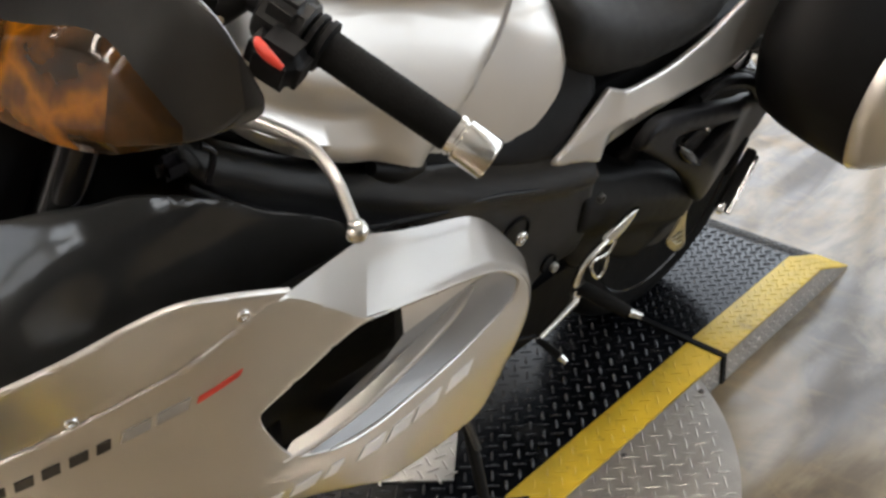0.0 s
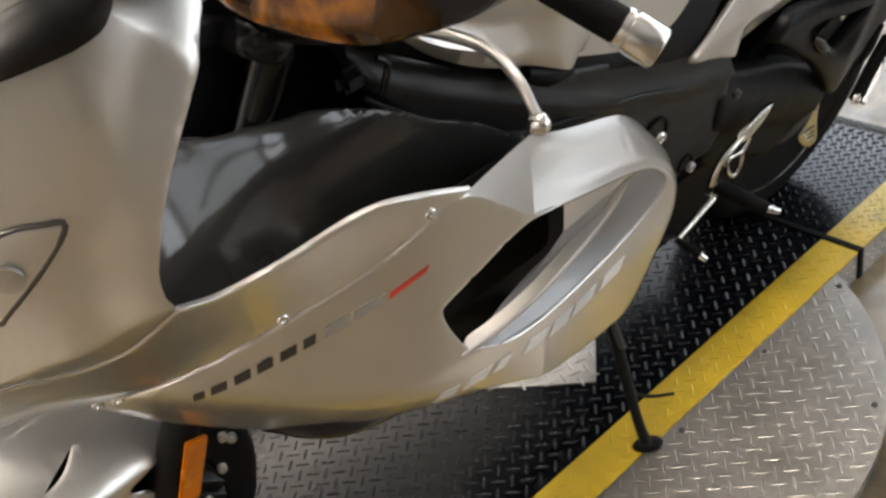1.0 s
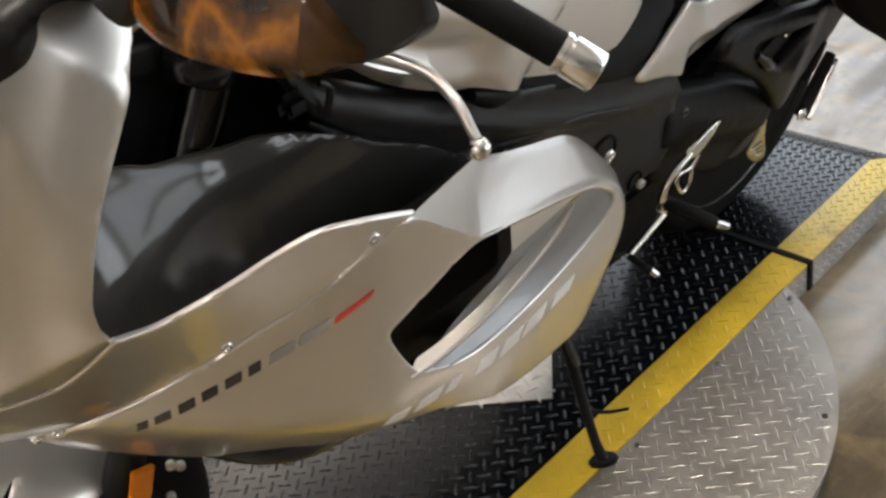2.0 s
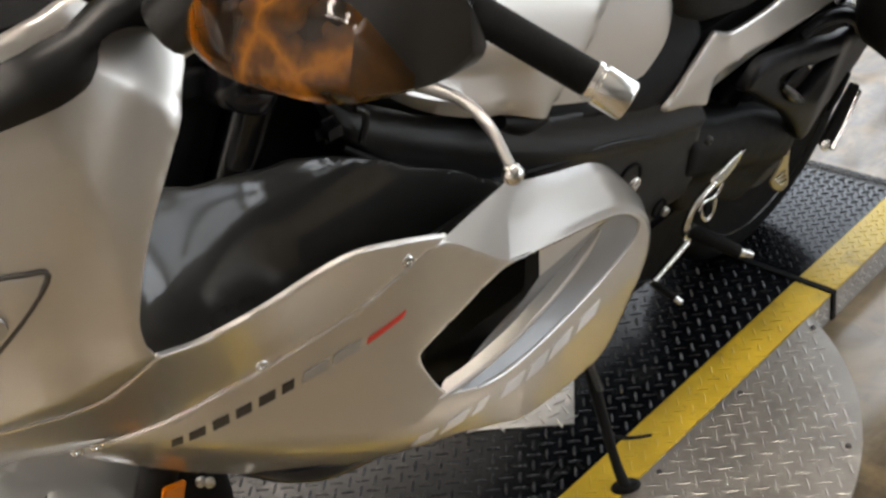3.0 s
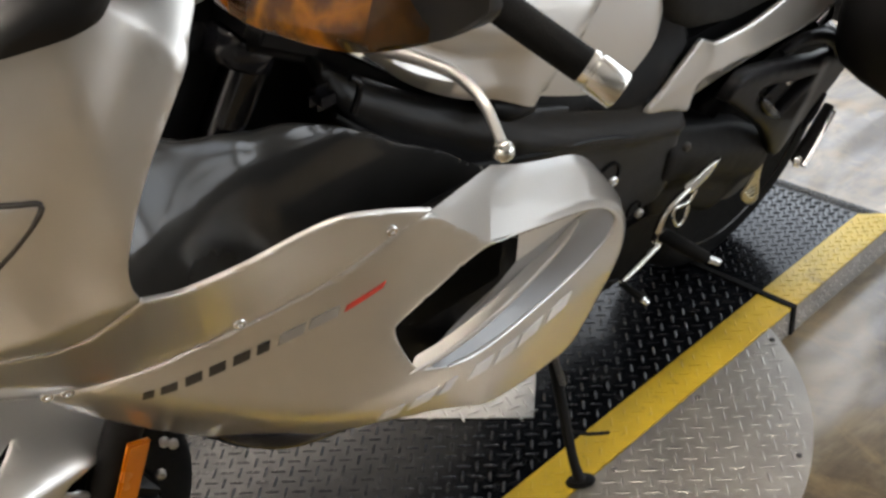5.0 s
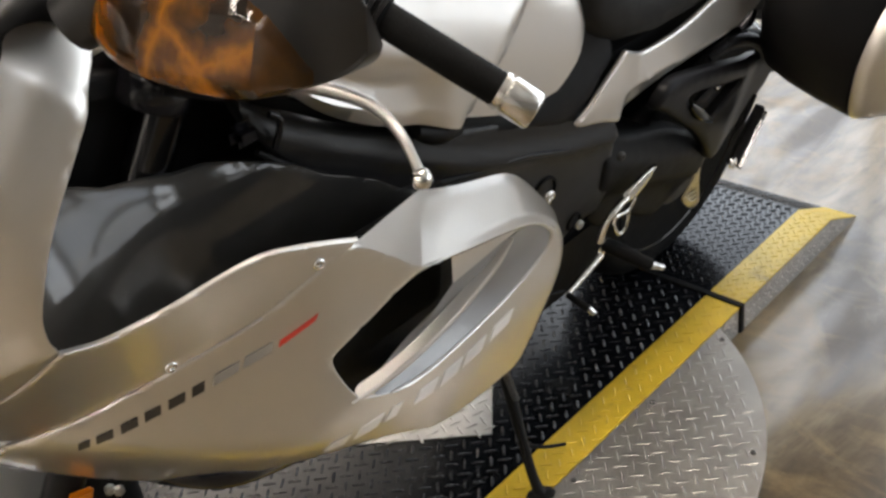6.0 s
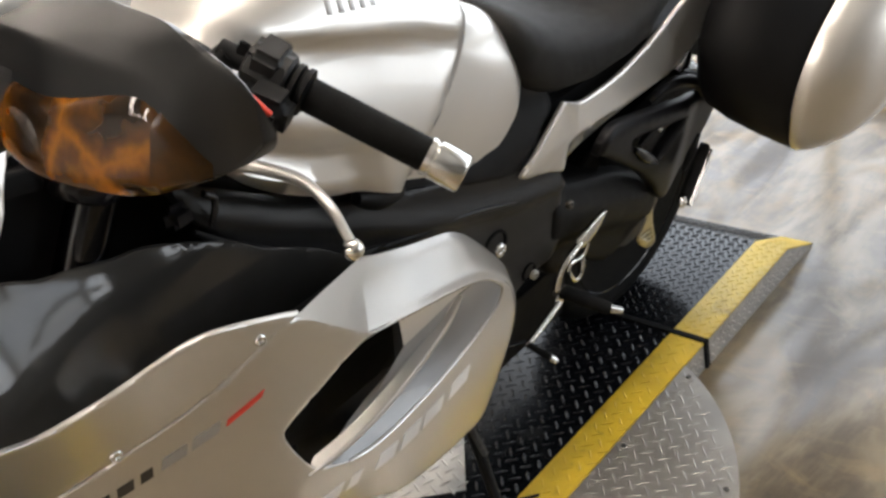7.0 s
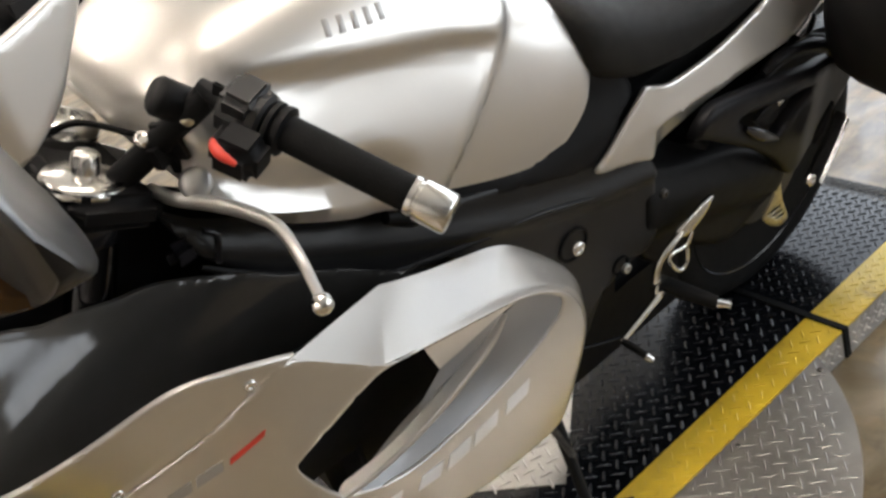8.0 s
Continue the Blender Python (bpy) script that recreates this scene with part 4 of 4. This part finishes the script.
    for a in np.linspace(radians(20), radians(150), 24):
        r0 = 0.325
        hug.append([(1.26 + (r0 - 0.02 * (abs(v) / 0.1) ** 3) * math.cos(a), v, 0.30 + (r0 - 0.02 * (abs(v) / 0.1) ** 3) * math.sin(a)) for v in np.linspace(-0.105, 0.105, 9)])
    bm = loft(hug, False, False)
    bmesh.ops.solidify(bm, geom=bm.faces[:], thickness=0.004)
    part("hugger", bm, BLACK_GLOSS, BIKE, "glossy black rear wheel hugger")


def wheel(name, m0, w):
    m = m0 @ pose(0, 0, 0, 90, 0, 0)
    wr = part(name, lathe([(0.19, -w * 0.7), (0.216, -w * 0.95), (0.218, -w * 0.9), (0.218, w * 0.9), (0.216, w * 0.95), (0.19, w * 0.7)], m, 64), BLACK_GLOSS, BIKE, "black cast wheel with a rubber tyre")
    prof = [(0.215, -w * 0.92)]
    for k in range(17):
        a = math.pi * k / 16
        prof.append((0.235 + 0.065 * math.sin(a) ** 0.8, -w * math.copysign(abs(math.cos(a)) ** 0.8, math.cos(a))))
    prof.append((0.215, w * 0.92))
    part("tyre", lathe(prof, m, 64), RUBBER, wr, "black rubber tyre")
    part("hub", lathe([(0.001, -0.06), (0.045, -0.06), (0.05, -0.05), (0.05, 0.05), (0.045, 0.06), (0.001, 0.06)], m, 32), BLACK_GLOSS, wr)
    for k in range(5):
        a = 2 * math.pi * k / 5 + 0.3
        sp = put(box(0.035, 0.205, -0.02, 0.02, -0.014, 0.014, 0.008), Matrix.Rotation(a, 4, "Z"))
        part("spoke", put(sp, m), BLACK_GLOSS, wr)
    return wr


STEER = pose(-0.27, 0, 0.3, 0, 0, 13)


def front_end():
    wheel("front_wheel", STEER, 0.06)
    fx, fz = 0.0, 0.0

    def fender_y(x, z):
        r = math.hypot(x, z)
        return -0.074 - 0.062 * sm(0.34, 0.285, r) + 0.05 * sm(0.31, 0.352, r) ** 2
    arc = [(0.345 * math.cos(a), 0.345 * math.sin(a)) for a in np.linspace(radians(54), radians(150), 9)]
    out = [(0.18, 0.262), (0.155, 0.268), (0.135, 0.264), (0.07, 0.260), (0.10, 0.216), (0.078, 0.176), (0.035, 0.205), (-0.005, 0.247), (-0.08, 0.26), (-0.16, 0.235), (-0.25, 0.18)] + arc[::-1]
    slot = [(0.004, 0.3145), (0.03, 0.3185), (0.062, 0.3195), (0.034, 0.3140)]
    bm = sheet(out, fender_y, n=3, holes=[slot], step=0.009, roll=0.002)
    right = mirrored(bm)
    top = []
    for a in np.linspace(radians(54), radians(150), 30):
        top.append([((0.345 + 0.006 * (1 - (v / 0.03) ** 2)) * math.cos(a), v, (0.345 + 0.006 * (1 - (v / 0.03) ** 2)) * math.sin(a)) for v in np.linspace(-0.03, 0.03, 7)])
    crown = loft(top, False, False)
    bmesh.ops.solidify(crown, geom=crown.faces[:], thickness=0.003)
    fd = part("front_fender", put(join(bm, right, crown), STEER), SILVER, BIKE, "silver front mudguard with a dark slot")
    bolt(STEER @ Vector((0.094, -0.138, 0.198)), (0, -1, 0), 0.007, fd)
    for s_ in (-1, 1):
        fk = part("fork_leg", tube([(0.15, s_ * 0.108, 1.045), (-0.02, s_ * 0.108, 0.74)], 0.024, 24), FORK, BIKE, "dark polished upper fork tube")
        a, b = Vector((-0.02, s_ * 0.108, 0.74)), STEER @ Vector((0.01, s_ * 0.11, 0.0))
        part("lower_leg", tube([a, a.lerp(b, 0.05), b], [0.022, 0.022, 0.022], 20), BLACK, fk)
        part("caliper", put(box(-0.035, 0.035, -0.03, 0.03, -0.06, 0.06, 0.012), STEER @ pose(0.135, s_ * 0.09, 0.10, 0, -35, 0)), BLACK, fk)
        if s_ < 0:
            part("reflector", put(box(-0.0135, 0.0135, -0.004, 0.004, -0.048, 0.048, 0.002), pose(-0.104, -0.136, 0.556, 0, 22, 0)), ORANGE, fk, "orange side reflector")
            for p in ((-0.055, -0.12, 0.55), (-0.045, -0.118, 0.535), (-0.07, -0.122, 0.50), (-0.10, -0.12, 0.455)):
                bolt(p, (-0.3, -1, 0.3), 0.006, fk, STEEL)
        cap = part("fork_cap", lathe([(0.001, 0), (0.036, 0), (0.040, 0.004), (0.040, 0.010), (0.036, 0.015), (0.024, 0.017), (0.014, 0.019), (0.013, 0.036), (0.010, 0.039), (0.001, 0.039)], along((0.134, s_ * 0.099, 1.036), (0.163, s_ * 0.099, 1.086)), 32), ALU, BIKE, "bright chrome fork top cap")
        part("collar", lathe([(0.030, 0), (0.036, 0.004), (0.036, 0.03), (0.030, 0.034)], along((0.110, s_ * 0.102, 0.993), (0.134, s_ * 0.099, 1.036)), 24), BLACK_GLOSS, cap)
    part("triple_clamp", put(box(-0.045, 0.045, -0.15, 0.15, -0.018, 0.018, 0.012, 3), pose(0.145, 0, 1.022, 0, 30, 0)), BLACK, BIKE, "black upper fork clamp")
    part("stem_nut", lathe([(0.001, 0), (0.032, 0), (0.034, 0.010), (0.034, 0.018), (0.029, 0.026), (0.017, 0.028), (0.015, 0.022), (0.001, 0.020)], along((0.155, 0, 1.035), (0.184, 0, 1.085)), 24), ALU, BIKE, "chrome steering stem nut")
    part("dash", sheet([(0.0, -0.1), (0.1, -0.09), (0.11, 0), (0.1, 0.09), (0.0, 0.1), (-0.1, 0.1), (-0.18, 0), (-0.1, -0.1)], lambda u, v: 1.06 - 0.25 * u, 0.02, 0.03, n=3, back=-1, place=lambda u, v, d: (u, v, d)), BLACK, BIKE, "matt black dashboard panel")
    part("cable", tube([(0.13, -0.03, 1.066), (0.165, -0.055, 1.075), (0.195, -0.09, 1.062), (0.215, -0.12, 1.05)], 0.0035, 8, 6), RUBBER, BIKE, "black control cable")
    part("bracket", join(tube([(0.205, -0.155, 0.965), (0.215, -0.158, 0.955), (0.205, -0.158, 0.925)], 0.004, 8, 3), box(0.165, 0.20, -0.150, -0.13, 0.93, 0.96, 0.009)), BLACK_GLOSS, BIKE)


def controls():
    a, b = Vector((0.287, -0.222, 1.070)), Vector((0.3385, -0.332, 1.0165))
    d = (b - a).normalized()
    hb = part("handlebar", tube([a - d * 0.08, a + d * 0.01], 0.011, 16), BLACK, BIKE, "black clip-on handlebar with grip and lever")
    rings, rads = [], []
    n = 56
    for i in range(n + 1):
        rings.append(a.lerp(b, i / n))
        rads.append(0.0165 + (0.0007 if i % 2 else 0) + (0.004 if i < 3 else 0))
    part("grip", tube(rings, rads, 24), RUBBER, hb, "ribbed black rubber grip")
    part("bar_end", tube([b - d * 0.001, b + d * 0.001, b + d * 0.006, b + d * 0.007, b + d * 0.009, b + d * 0.010, b + d * 0.0385, b + d * 0.041], [0.0145, 0.0185, 0.0185, 0.0165, 0.0165, 0.0193, 0.0193, 0.0172], 32), ALU, hb, "polished aluminium bar end")
    lever = [(0.185, -0.115, 1.012), (0.197, -0.14, 1.004), (0.218, -0.19, 1.010), (0.232, -0.235, 1.014), (0.237, -0.275, 1.016), (0.230, -0.315, 1.012), (0.224, -0.34, 0.998), (0.221, -0.350, 0.992)]
    part("lever", tube(lever, [0.006, 0.0072, 0.0074, 0.0068, 0.0060, 0.0052, 0.0048, 0.0048], 14, 5), SATIN, hb, "polished aluminium clutch lever")
    bm = bmesh.new()
    bmesh.ops.create_icosphere(bm, subdivisions=3, radius=0.0100, matrix=pose(0.2205, -0.3515, 0.988))
    part("lever_ball", bm, ALU, hb)
    c = a - d * 0.028
    M = along(c - d * 0.026, c + d * 0.02)
    body = tube([c - d * 0.024, c - d * 0.021, c + d * 0.016, c + d * 0.019], [0.021, 0.026, 0.027, 0.023], 10)
    part("switch_housing", join(body, put(box(-0.022, 0.022, -0.014, 0.031, 0.004, 0.040, 0.007, 3), M)), GREY_PLASTIC, hb, "dark grey switch housing", 32)
    for k in (0.002, 0.012):
        part("ring", tube([a - d * (0.010 - k), a - d * (0.008 - k), a - d * (0.003 - k), a - d * (0.001 - k)], [0.017, 0.0235, 0.0235, 0.017], 24), BLACK, hb)
    part("lower_block", put(box(-0.023, 0.020, -0.022, 0.018, -0.024, 0.024, 0.010, 3), along((0.248, -0.224, 1.072), (0.272, -0.272, 1.050))), BLACK, hb)
    horn = [Vector((0.2285, -0.255, 1.083)), Vector((0.224, -0.245, 1.090)), Vector((0.224, -0.234, 1.094)), Vector((0.228, -0.224, 1.094))]
    part("horn_button", tube(horn, [0.0025, 0.0046, 0.0046, 0.0025], 12, 5), RED, hb, "curved red sliding switch")
    part("button", lathe([(0.0005, 0), (0.007, 0), (0.007, 0.008), (0.0005, 0.010)], along(c + Vector((0, 0, 0.022)), c + Vector((-0.01, 0, 0.06))), 16), BLACK, hb)
    part("tab", put(box(-0.002, 0.002, -0.006, 0.006, -0.016, 0.016, 0.0015), pose(0.262, -0.178, 1.10, 30, 0, 30)), BLACK, hb)
    part("perch", put(box(-0.020, 0.020, -0.028, 0.028, -0.022, 0.022, 0.017, 4), along((0.214, -0.13, 1.05), (0.24, -0.18, 1.055))), BLACK, hb)
    part("reservoir", lathe([(0.001, 0), (0.016, 0), (0.019, 0.004), (0.019, 0.04), (0.016, 0.044), (0.001, 0.045)], along((0.222, -0.135, 1.108), (0.25, -0.142, 1.076)), 24), BLACK, hb, "black clutch fluid reservoir")
    bolt((0.236, -0.155, 1.083), (-0.3, -0.4, 1), 0.008, hb, BRASS)
    bolt((0.198, -0.125, 1.068), (-0.3, -0.4, 1), 0.008, hb, ALU)
    part("lever_pivot", lathe([(0.001, -0.012), (0.014, -0.012), (0.016, -0.008), (0.016, 0.01), (0.013, 0.013), (0.001, 0.013)], along((0.220, -0.150, 1.012), (0.212, -0.172, 1.034)), 20), SATIN, hb, "pale round lever pivot")
    part("clip_on", tube([(0.16, -0.108, 1.03), (0.20, -0.12, 1.05), a - d * 0.07], [0.014, 0.014, 0.013], 12, 4), BLACK, hb)


def mirror():
    """The left mirror: a creased shell with an amber indicator lens in its lower front."""
    ys = (-0.275, -0.30, -0.34, -0.38, -0.425, -0.445, -0.462, -0.477, -0.485)
    fx, fz = (-0.004, -0.012, -0.016, -0.010, 0.004, 0.020, 0.037, 0.045, 0.050), (1.196, 1.187, 1.188, 1.193, 1.201, 1.208, 1.217, 1.228, 1.239)
    jx, jz = (0.019, 0.019, 0.018, 0.021, 0.027, 0.028, 0.038, 0.046, 0.051), (1.257, 1.261, 1.266, 1.267, 1.266, 1.250, 1.222, 1.232, 1.242)
    tx, tz = (0.070, 0.068, 0.062, 0.055, 0.049, 0.045, 0.045, 0.047, 0.050), (1.262, 1.277, 1.286, 1.293, 1.300, 1.301, 1.296, 1.286, 1.271)
    bx, bz = (0.072, 0.080, 0.086, 0.087, 0.084, 0.080, 0.074, 0.068, 0.062), (1.185, 1.178, 1.180, 1.186, 1.195, 1.204, 1.215, 1.228, 1.240)

    def corners(y):
        u = -y
        n = [-v for v in ys]
        return [Vector((soft(u, n, X), y, soft(u, n, Z))) for X, Z in ((fx, fz), (jx, jz), (tx, tz), (bx, bz))]
    rings = []
    for y in [ys[0] + (ys[-1] - ys[0]) * (k / 30) ** 0.75 for k in range(31)]:
        c = corners(y)
        ring = []
        for i in range(4):
            p, q, r = c[i - 1], c[i], c[(i + 1) % 4]
            f = (0.22, 0.10, 0.28, 0.2)[i]
            a_, b_ = q.lerp(p, f), q.lerp(r, f)
            ring += [a_.lerp(q, s_).lerp(q.lerp(b_, s_), s_) for s_ in (0, 0.25, 0.5, 0.75, 1)]
            ring += [b_.lerp(r.lerp(q, (0.22, 0.10, 0.28, 0.2)[(i + 1) % 4]), 0.5)]
        rings.append(ring)
    mr = part("mirror", loft(rings), MIRROR_PLASTIC, BIKE, "satin black mirror with an amber indicator", 40)

    def on_front(y, s_):
        c = corners(y)
        n = (c[1] - c[0]).cross(Vector((0.1, -1, 0)))
        n = n.normalized() if n.x < 0 else -n.normalized()
        return c[0].lerp(c[1], s_), n

    def patch(y0, y1, lo, hi, lift, nu=26, nv=10, even=False):
        bm = bmesh.new()
        g = []
        for i in range(nu + 1):
            u = i / nu
            row = []
            for j in range(nv + 1):
                v = j / nv
                y = y0 + (y1 - y0) * u
                p, n = on_front(y, lo(u) + (hi(u) - lo(u)) * v)
                e = min(u, 1 - u) * 8, min(v, 1 - v) * 5
                k = 1.0 if even else min(1, e[0]) ** 0.5 * min(1, e[1]) ** 0.5
                row.append(bm.verts.new(p + n * (lift * k - 0.001)))
            g.append(row)
        for a_, b_ in zip(g, g[1:]):
            for j in range(nv):
                bm.faces.new((a_[j], a_[j + 1], b_[j + 1], b_[j]))
        bmesh.ops.solidify(bm, geom=bm.faces[:], thickness=0.0015)
        return bm
    part("indicator_lens", patch(-0.292, -0.458, lambda u: 0.10 - 0.05 * u, lambda u: 0.30 + 0.36 * sm(0, 0.12, u) + 0.22 * sm(0.3, 0.85, u), 0.006), AMBER, mr, "amber plastic indicator lens with dark patterns")
    lens = [o for o in mr.children if o.name.startswith("indicator_lens")][0]
    part("lens_end", patch(-0.433, -0.459, lambda u: 0.05, lambda u: 0.90, 0.0075, 8), AMBER_DARK, lens, "smoky end of the lens")
    arm = [(-0.15, 1.160), (-0.133, 1.162), (-0.115, 1.165), (-0.095, 1.169), (-0.066, 1.174), (-0.052, 1.184), (-0.044, 1.192), (-0.02, 1.188), (0.004, 1.176), (0.02, 1.19), (0.0, 1.212), (-0.03, 1.209), (-0.066, 1.206), (-0.09, 1.203), (-0.109, 1.197), (-0.126, 1.187), (-0.142, 1.175)]
    part("arm", sheet(arm, lambda x, z: side_y(x, z) - 0.016, 0.006, 0.01, n=3, roll=0.012), MIRROR_PLASTIC, mr, "dark grey mirror arm on the cowl")
    part("stalk", tube([(0.035, -0.31, 1.225), (0.02, -0.285, 1.21), (-0.005, -0.265, 1.19)], [0.03, 0.026, 0.02], 14, 4), GREY_PLASTIC, mr)


def windscreen():
    wing = [(-0.06, 1.18), (-0.03, 1.235), (0.06, 1.246), (0.125, 1.244), (0.18, 1.248), (0.196, 1.242), (0.185, 1.226), (0.163, 1.203), (0.138, 1.178), (0.10, 1.160), (0.05, 1.145), (0.0, 1.14)]
    bm = sheet(wing, lambda x, z: -0.228 + 0.5 * max(0, x - 0.10), n=3, roll=0.004, step=0.01)
    right = mirrored(bm)
    part("screen_surround", bm, SILVER, BIKE, "silver surround at the foot of the windscreen")
    part("screen_surround", right, SILVER, BIKE)
    a, b = Vector((0.287, 0.222, 1.070)), Vector((0.346, 0.336, 1.008))
    d = (b - a).normalized()
    rb = part("handlebar", tube([a - d * 0.08, a + d * 0.01], 0.011, 16), BLACK, BIKE, "black clip-on handlebar with grip")
    part("grip", tube([a, b], 0.017, 20), RUBBER, rb, "black rubber grip")
    part("switch_housing", put(box(-0.026, 0.026, -0.03, 0.03, -0.05, 0.02, 0.008, 3), along(a - d * 0.02, a)), BLACK, rb)
    part("reservoir", put(box(-0.045, 0.045, -0.05, 0.05, -0.03, 0.03, 0.014, 3), pose(0.20, 0.19, 1.095, -12, 8, 25)), BLACK, rb, "black brake fluid reservoir")
    base = [(0.0, -0.235, 1.205), (-0.12, -0.225, 1.21), (-0.24, -0.14, 1.16), (-0.28, 0, 1.14), (-0.24, 0.14, 1.16), (-0.12, 0.225, 1.21), (0.0, 0.235, 1.205)]
    top = [(0.03, -0.20, 1.27), (-0.03, -0.17, 1.33), (-0.08, -0.09, 1.38), (-0.10, 0, 1.40), (-0.08, 0.09, 1.38), (-0.03, 0.17, 1.33), (0.03, 0.20, 1.27)]
    bm = loft([[p.lerp(q, k / 8) + Vector((-0.02, 0, 0.02)) * math.sin(math.pi * k / 8) for p, q in zip(spline(base, 5, False), spline(top, 5, False))] for k in range(9)], False, False)
    bmesh.ops.solidify(bm, geom=bm.faces[:], thickness=0.003)
    part("windscreen", bm, SMOKE, BIKE, "dark smoked windscreen")


def pannier():
    edge = [(1.345, 0.505), (1.285, 0.60), (1.278, 0.674), (1.31, 0.745), (1.365, 0.80), (1.45, 0.86), (1.6, 0.90), (1.75, 0.86), (1.83, 0.74), (1.80, 0.58), (1.70, 0.50), (1.5, 0.475)]
    P = [(p.x, p.y) for p in spline([(*p, 0) for p in edge], 5)]
    cx, cz = 1.54, 0.68

    def ring(y, k, dx=0.0, dz=0.0):
        return [(cx + (x - cx) * k + dx, y, cz + (z - cz) * k + dz) for x, z in P]
    pn = part("pannier", loft([ring(-0.17, 0.93, -0.05, 0.06), ring(-0.19, 1.0, -0.05, 0.06), ring(-0.235, 1.03, -0.05, 0.055), ring(-0.29, 1.02, -0.03, 0.03), ring(-0.345, 1.0), ring(-0.35, 0.98)]), BLACK, BIKE, "black pannier case with a silver lid", 60)
    dome = [ring(-0.350, 1.004), ring(-0.354, 1.008)]
    for k in range(1, 9):
        a = k / 8 * math.pi / 2
        dome.append(ring(-0.354 - 0.115 * math.sin(a), 0.12 + 0.886 * math.cos(a) ** 0.8 if k < 8 else 0.1, 0.03 * math.sin(a), 0.02 * math.sin(a)))
    part("lid", loft(dome), SILVER, pn, "silver domed pannier lid", 60)
    part("mount", tube([(1.20, -0.13, 0.66), (1.28, -0.16, 0.62), (1.36, -0.18, 0.60)], 0.012, 10, 3), BLACK, pn)
    part("latch", put(box(-0.012, 0.012, -0.004, 0.004, -0.02, 0.02, 0.003), pose(1.19, -0.145, 0.715, 0, 30, 0)), CHROME, pn)


def foot_controls():
    flat = lambda x, z: -0.172
    blade = sheet([(0.985, 0.487), (0.95, 0.486), (0.906, 0.473), (0.893, 0.461), (0.914, 0.445), (0.952, 0.455)], flat, 0.006, 0.01, n=2, roll=0.002)
    hg = part("heel_guard", join(blade, tube([(0.903, -0.17, 0.462), (0.862, -0.17, 0.447), (0.844, -0.17, 0.428), (0.838, -0.17, 0.398)], [0.006, 0.0065, 0.006, 0.008], 10, 4),
                                 tube([(0.93, -0.17, 0.446), (0.914, -0.17, 0.426), (0.876, -0.17, 0.432), (0.876, -0.17, 0.410), (0.898, -0.17, 0.378), (0.917, -0.17, 0.386), (0.916, -0.17, 0.42)], 0.0045, 8, 4)), ALU, BIKE, "bright cast aluminium heel guard")
    part("ring", lathe([(0.010, -0.004), (0.018, -0.004), (0.018, 0.006), (0.010, 0.006), (0.010, -0.004)], along((0.845, -0.172, 0.386), (0.845, -0.2, 0.386)), 24), ALU, hg)
    sl = part("shift_lever", tube([(0.838, -0.178, 0.372), (0.79, -0.18, 0.357), (0.742, -0.182, 0.344)], [0.0065, 0.0058, 0.005], 10, 3), ALU, BIKE, "bright aluminium gear lever")
    part("toe_peg", tube([(0.742, -0.182, 0.344), (0.745, -0.205, 0.339), (0.748, -0.226, 0.336)], [0.0065, 0.0065, 0.007], 10, 2), RUBBER, sl)
    part("toe_peg_tip", tube([(0.7478, -0.2255, 0.336), (0.752, -0.236, 0.329)], [0.0066, 0.0055], 10), ALU, sl)
    part("linkage", tube([(0.742, -0.175, 0.346), (0.68, -0.165, 0.37), (0.60, -0.16, 0.42)], 0.004, 8, 2), BLACK, sl)
    fp = part("footrest", tube([(0.852, -0.165, 0.385), (0.868, -0.195, 0.374), (0.897, -0.246, 0.353)], [0.013, 0.014, 0.012], 14, 2), RUBBER, BIKE, "black rider footrest")
    part("tip", tube([(0.897, -0.247, 0.355), (0.912, -0.263, 0.348)], [0.008, 0.006], 10), ALU, fp, "bright footrest tip")
    for p, r, m in (((0.688, -0.158, 0.579), 0.012, CHROME), ((0.867, -0.165, 0.566), 0.008, DARK_STEEL), ((0.785, -0.158, 0.462), 0.009, STEEL)):
        bolt(p, (0, -1, 0), r, BIKE, m)
    st = part("side_stand", tube([(0.60, -0.12, 0.36), (0.585, -0.17, 0.30), (0.566, -0.235, 0.20), (0.552, -0.290, 0.115), (0.548, -0.316, 0.086)], [0.013, 0.011, 0.0095, 0.009, 0.011], 14, 5), BLACK, BIKE, "black side stand resting on the platform")
    Mf = pose(0, -0.17, 0, 14, 0, 0).inverted() @ pose(0.548, -0.497, 0.0075, 0, 0, -35)
    part("foot", put(lathe([(0.001, -0.007), (0.026, -0.007), (0.028, -0.002), (0.024, 0.005), (0.001, 0.007)], Matrix.Diagonal((0.95, 0.5, 1, 1)), 28), Mf), BLACK, st)
    part("tang", tube([(0.562, -0.262, 0.16), (0.59, -0.285, 0.152), (0.622, -0.303, 0.147)], [0.004, 0.0035, 0.003], 10, 3), BLACK, st)
    coil = [Vector((0.545, -0.205, 0.345)).lerp(Vector((0.572, -0.222, 0.245)), i / 60) + Vector((math.cos(i * 1.25), math.sin(i * 1.25), 0)) * 0.006 for i in range(61)]
    part("spring", tube(coil, 0.0016, 6), DARK_STEEL, st, "dark steel return spring")
    part("exhaust", tube([(-0.02, -0.12, 0.58), (0.03, -0.19, 0.575), (0.10, -0.20, 0.535), (0.25, -0.17, 0.45), (0.45, -0.12, 0.36)], 0.022, 16, 6), BLACK_GLOSS, BIKE, "dark exhaust pipe under the fairing")


fairing()
tank()
rear_end()
front_end()
wheel("rear_wheel", pose(1.26, 0, 0.3), 0.09)
controls()
mirror()
windscreen()
pannier()
foot_controls()
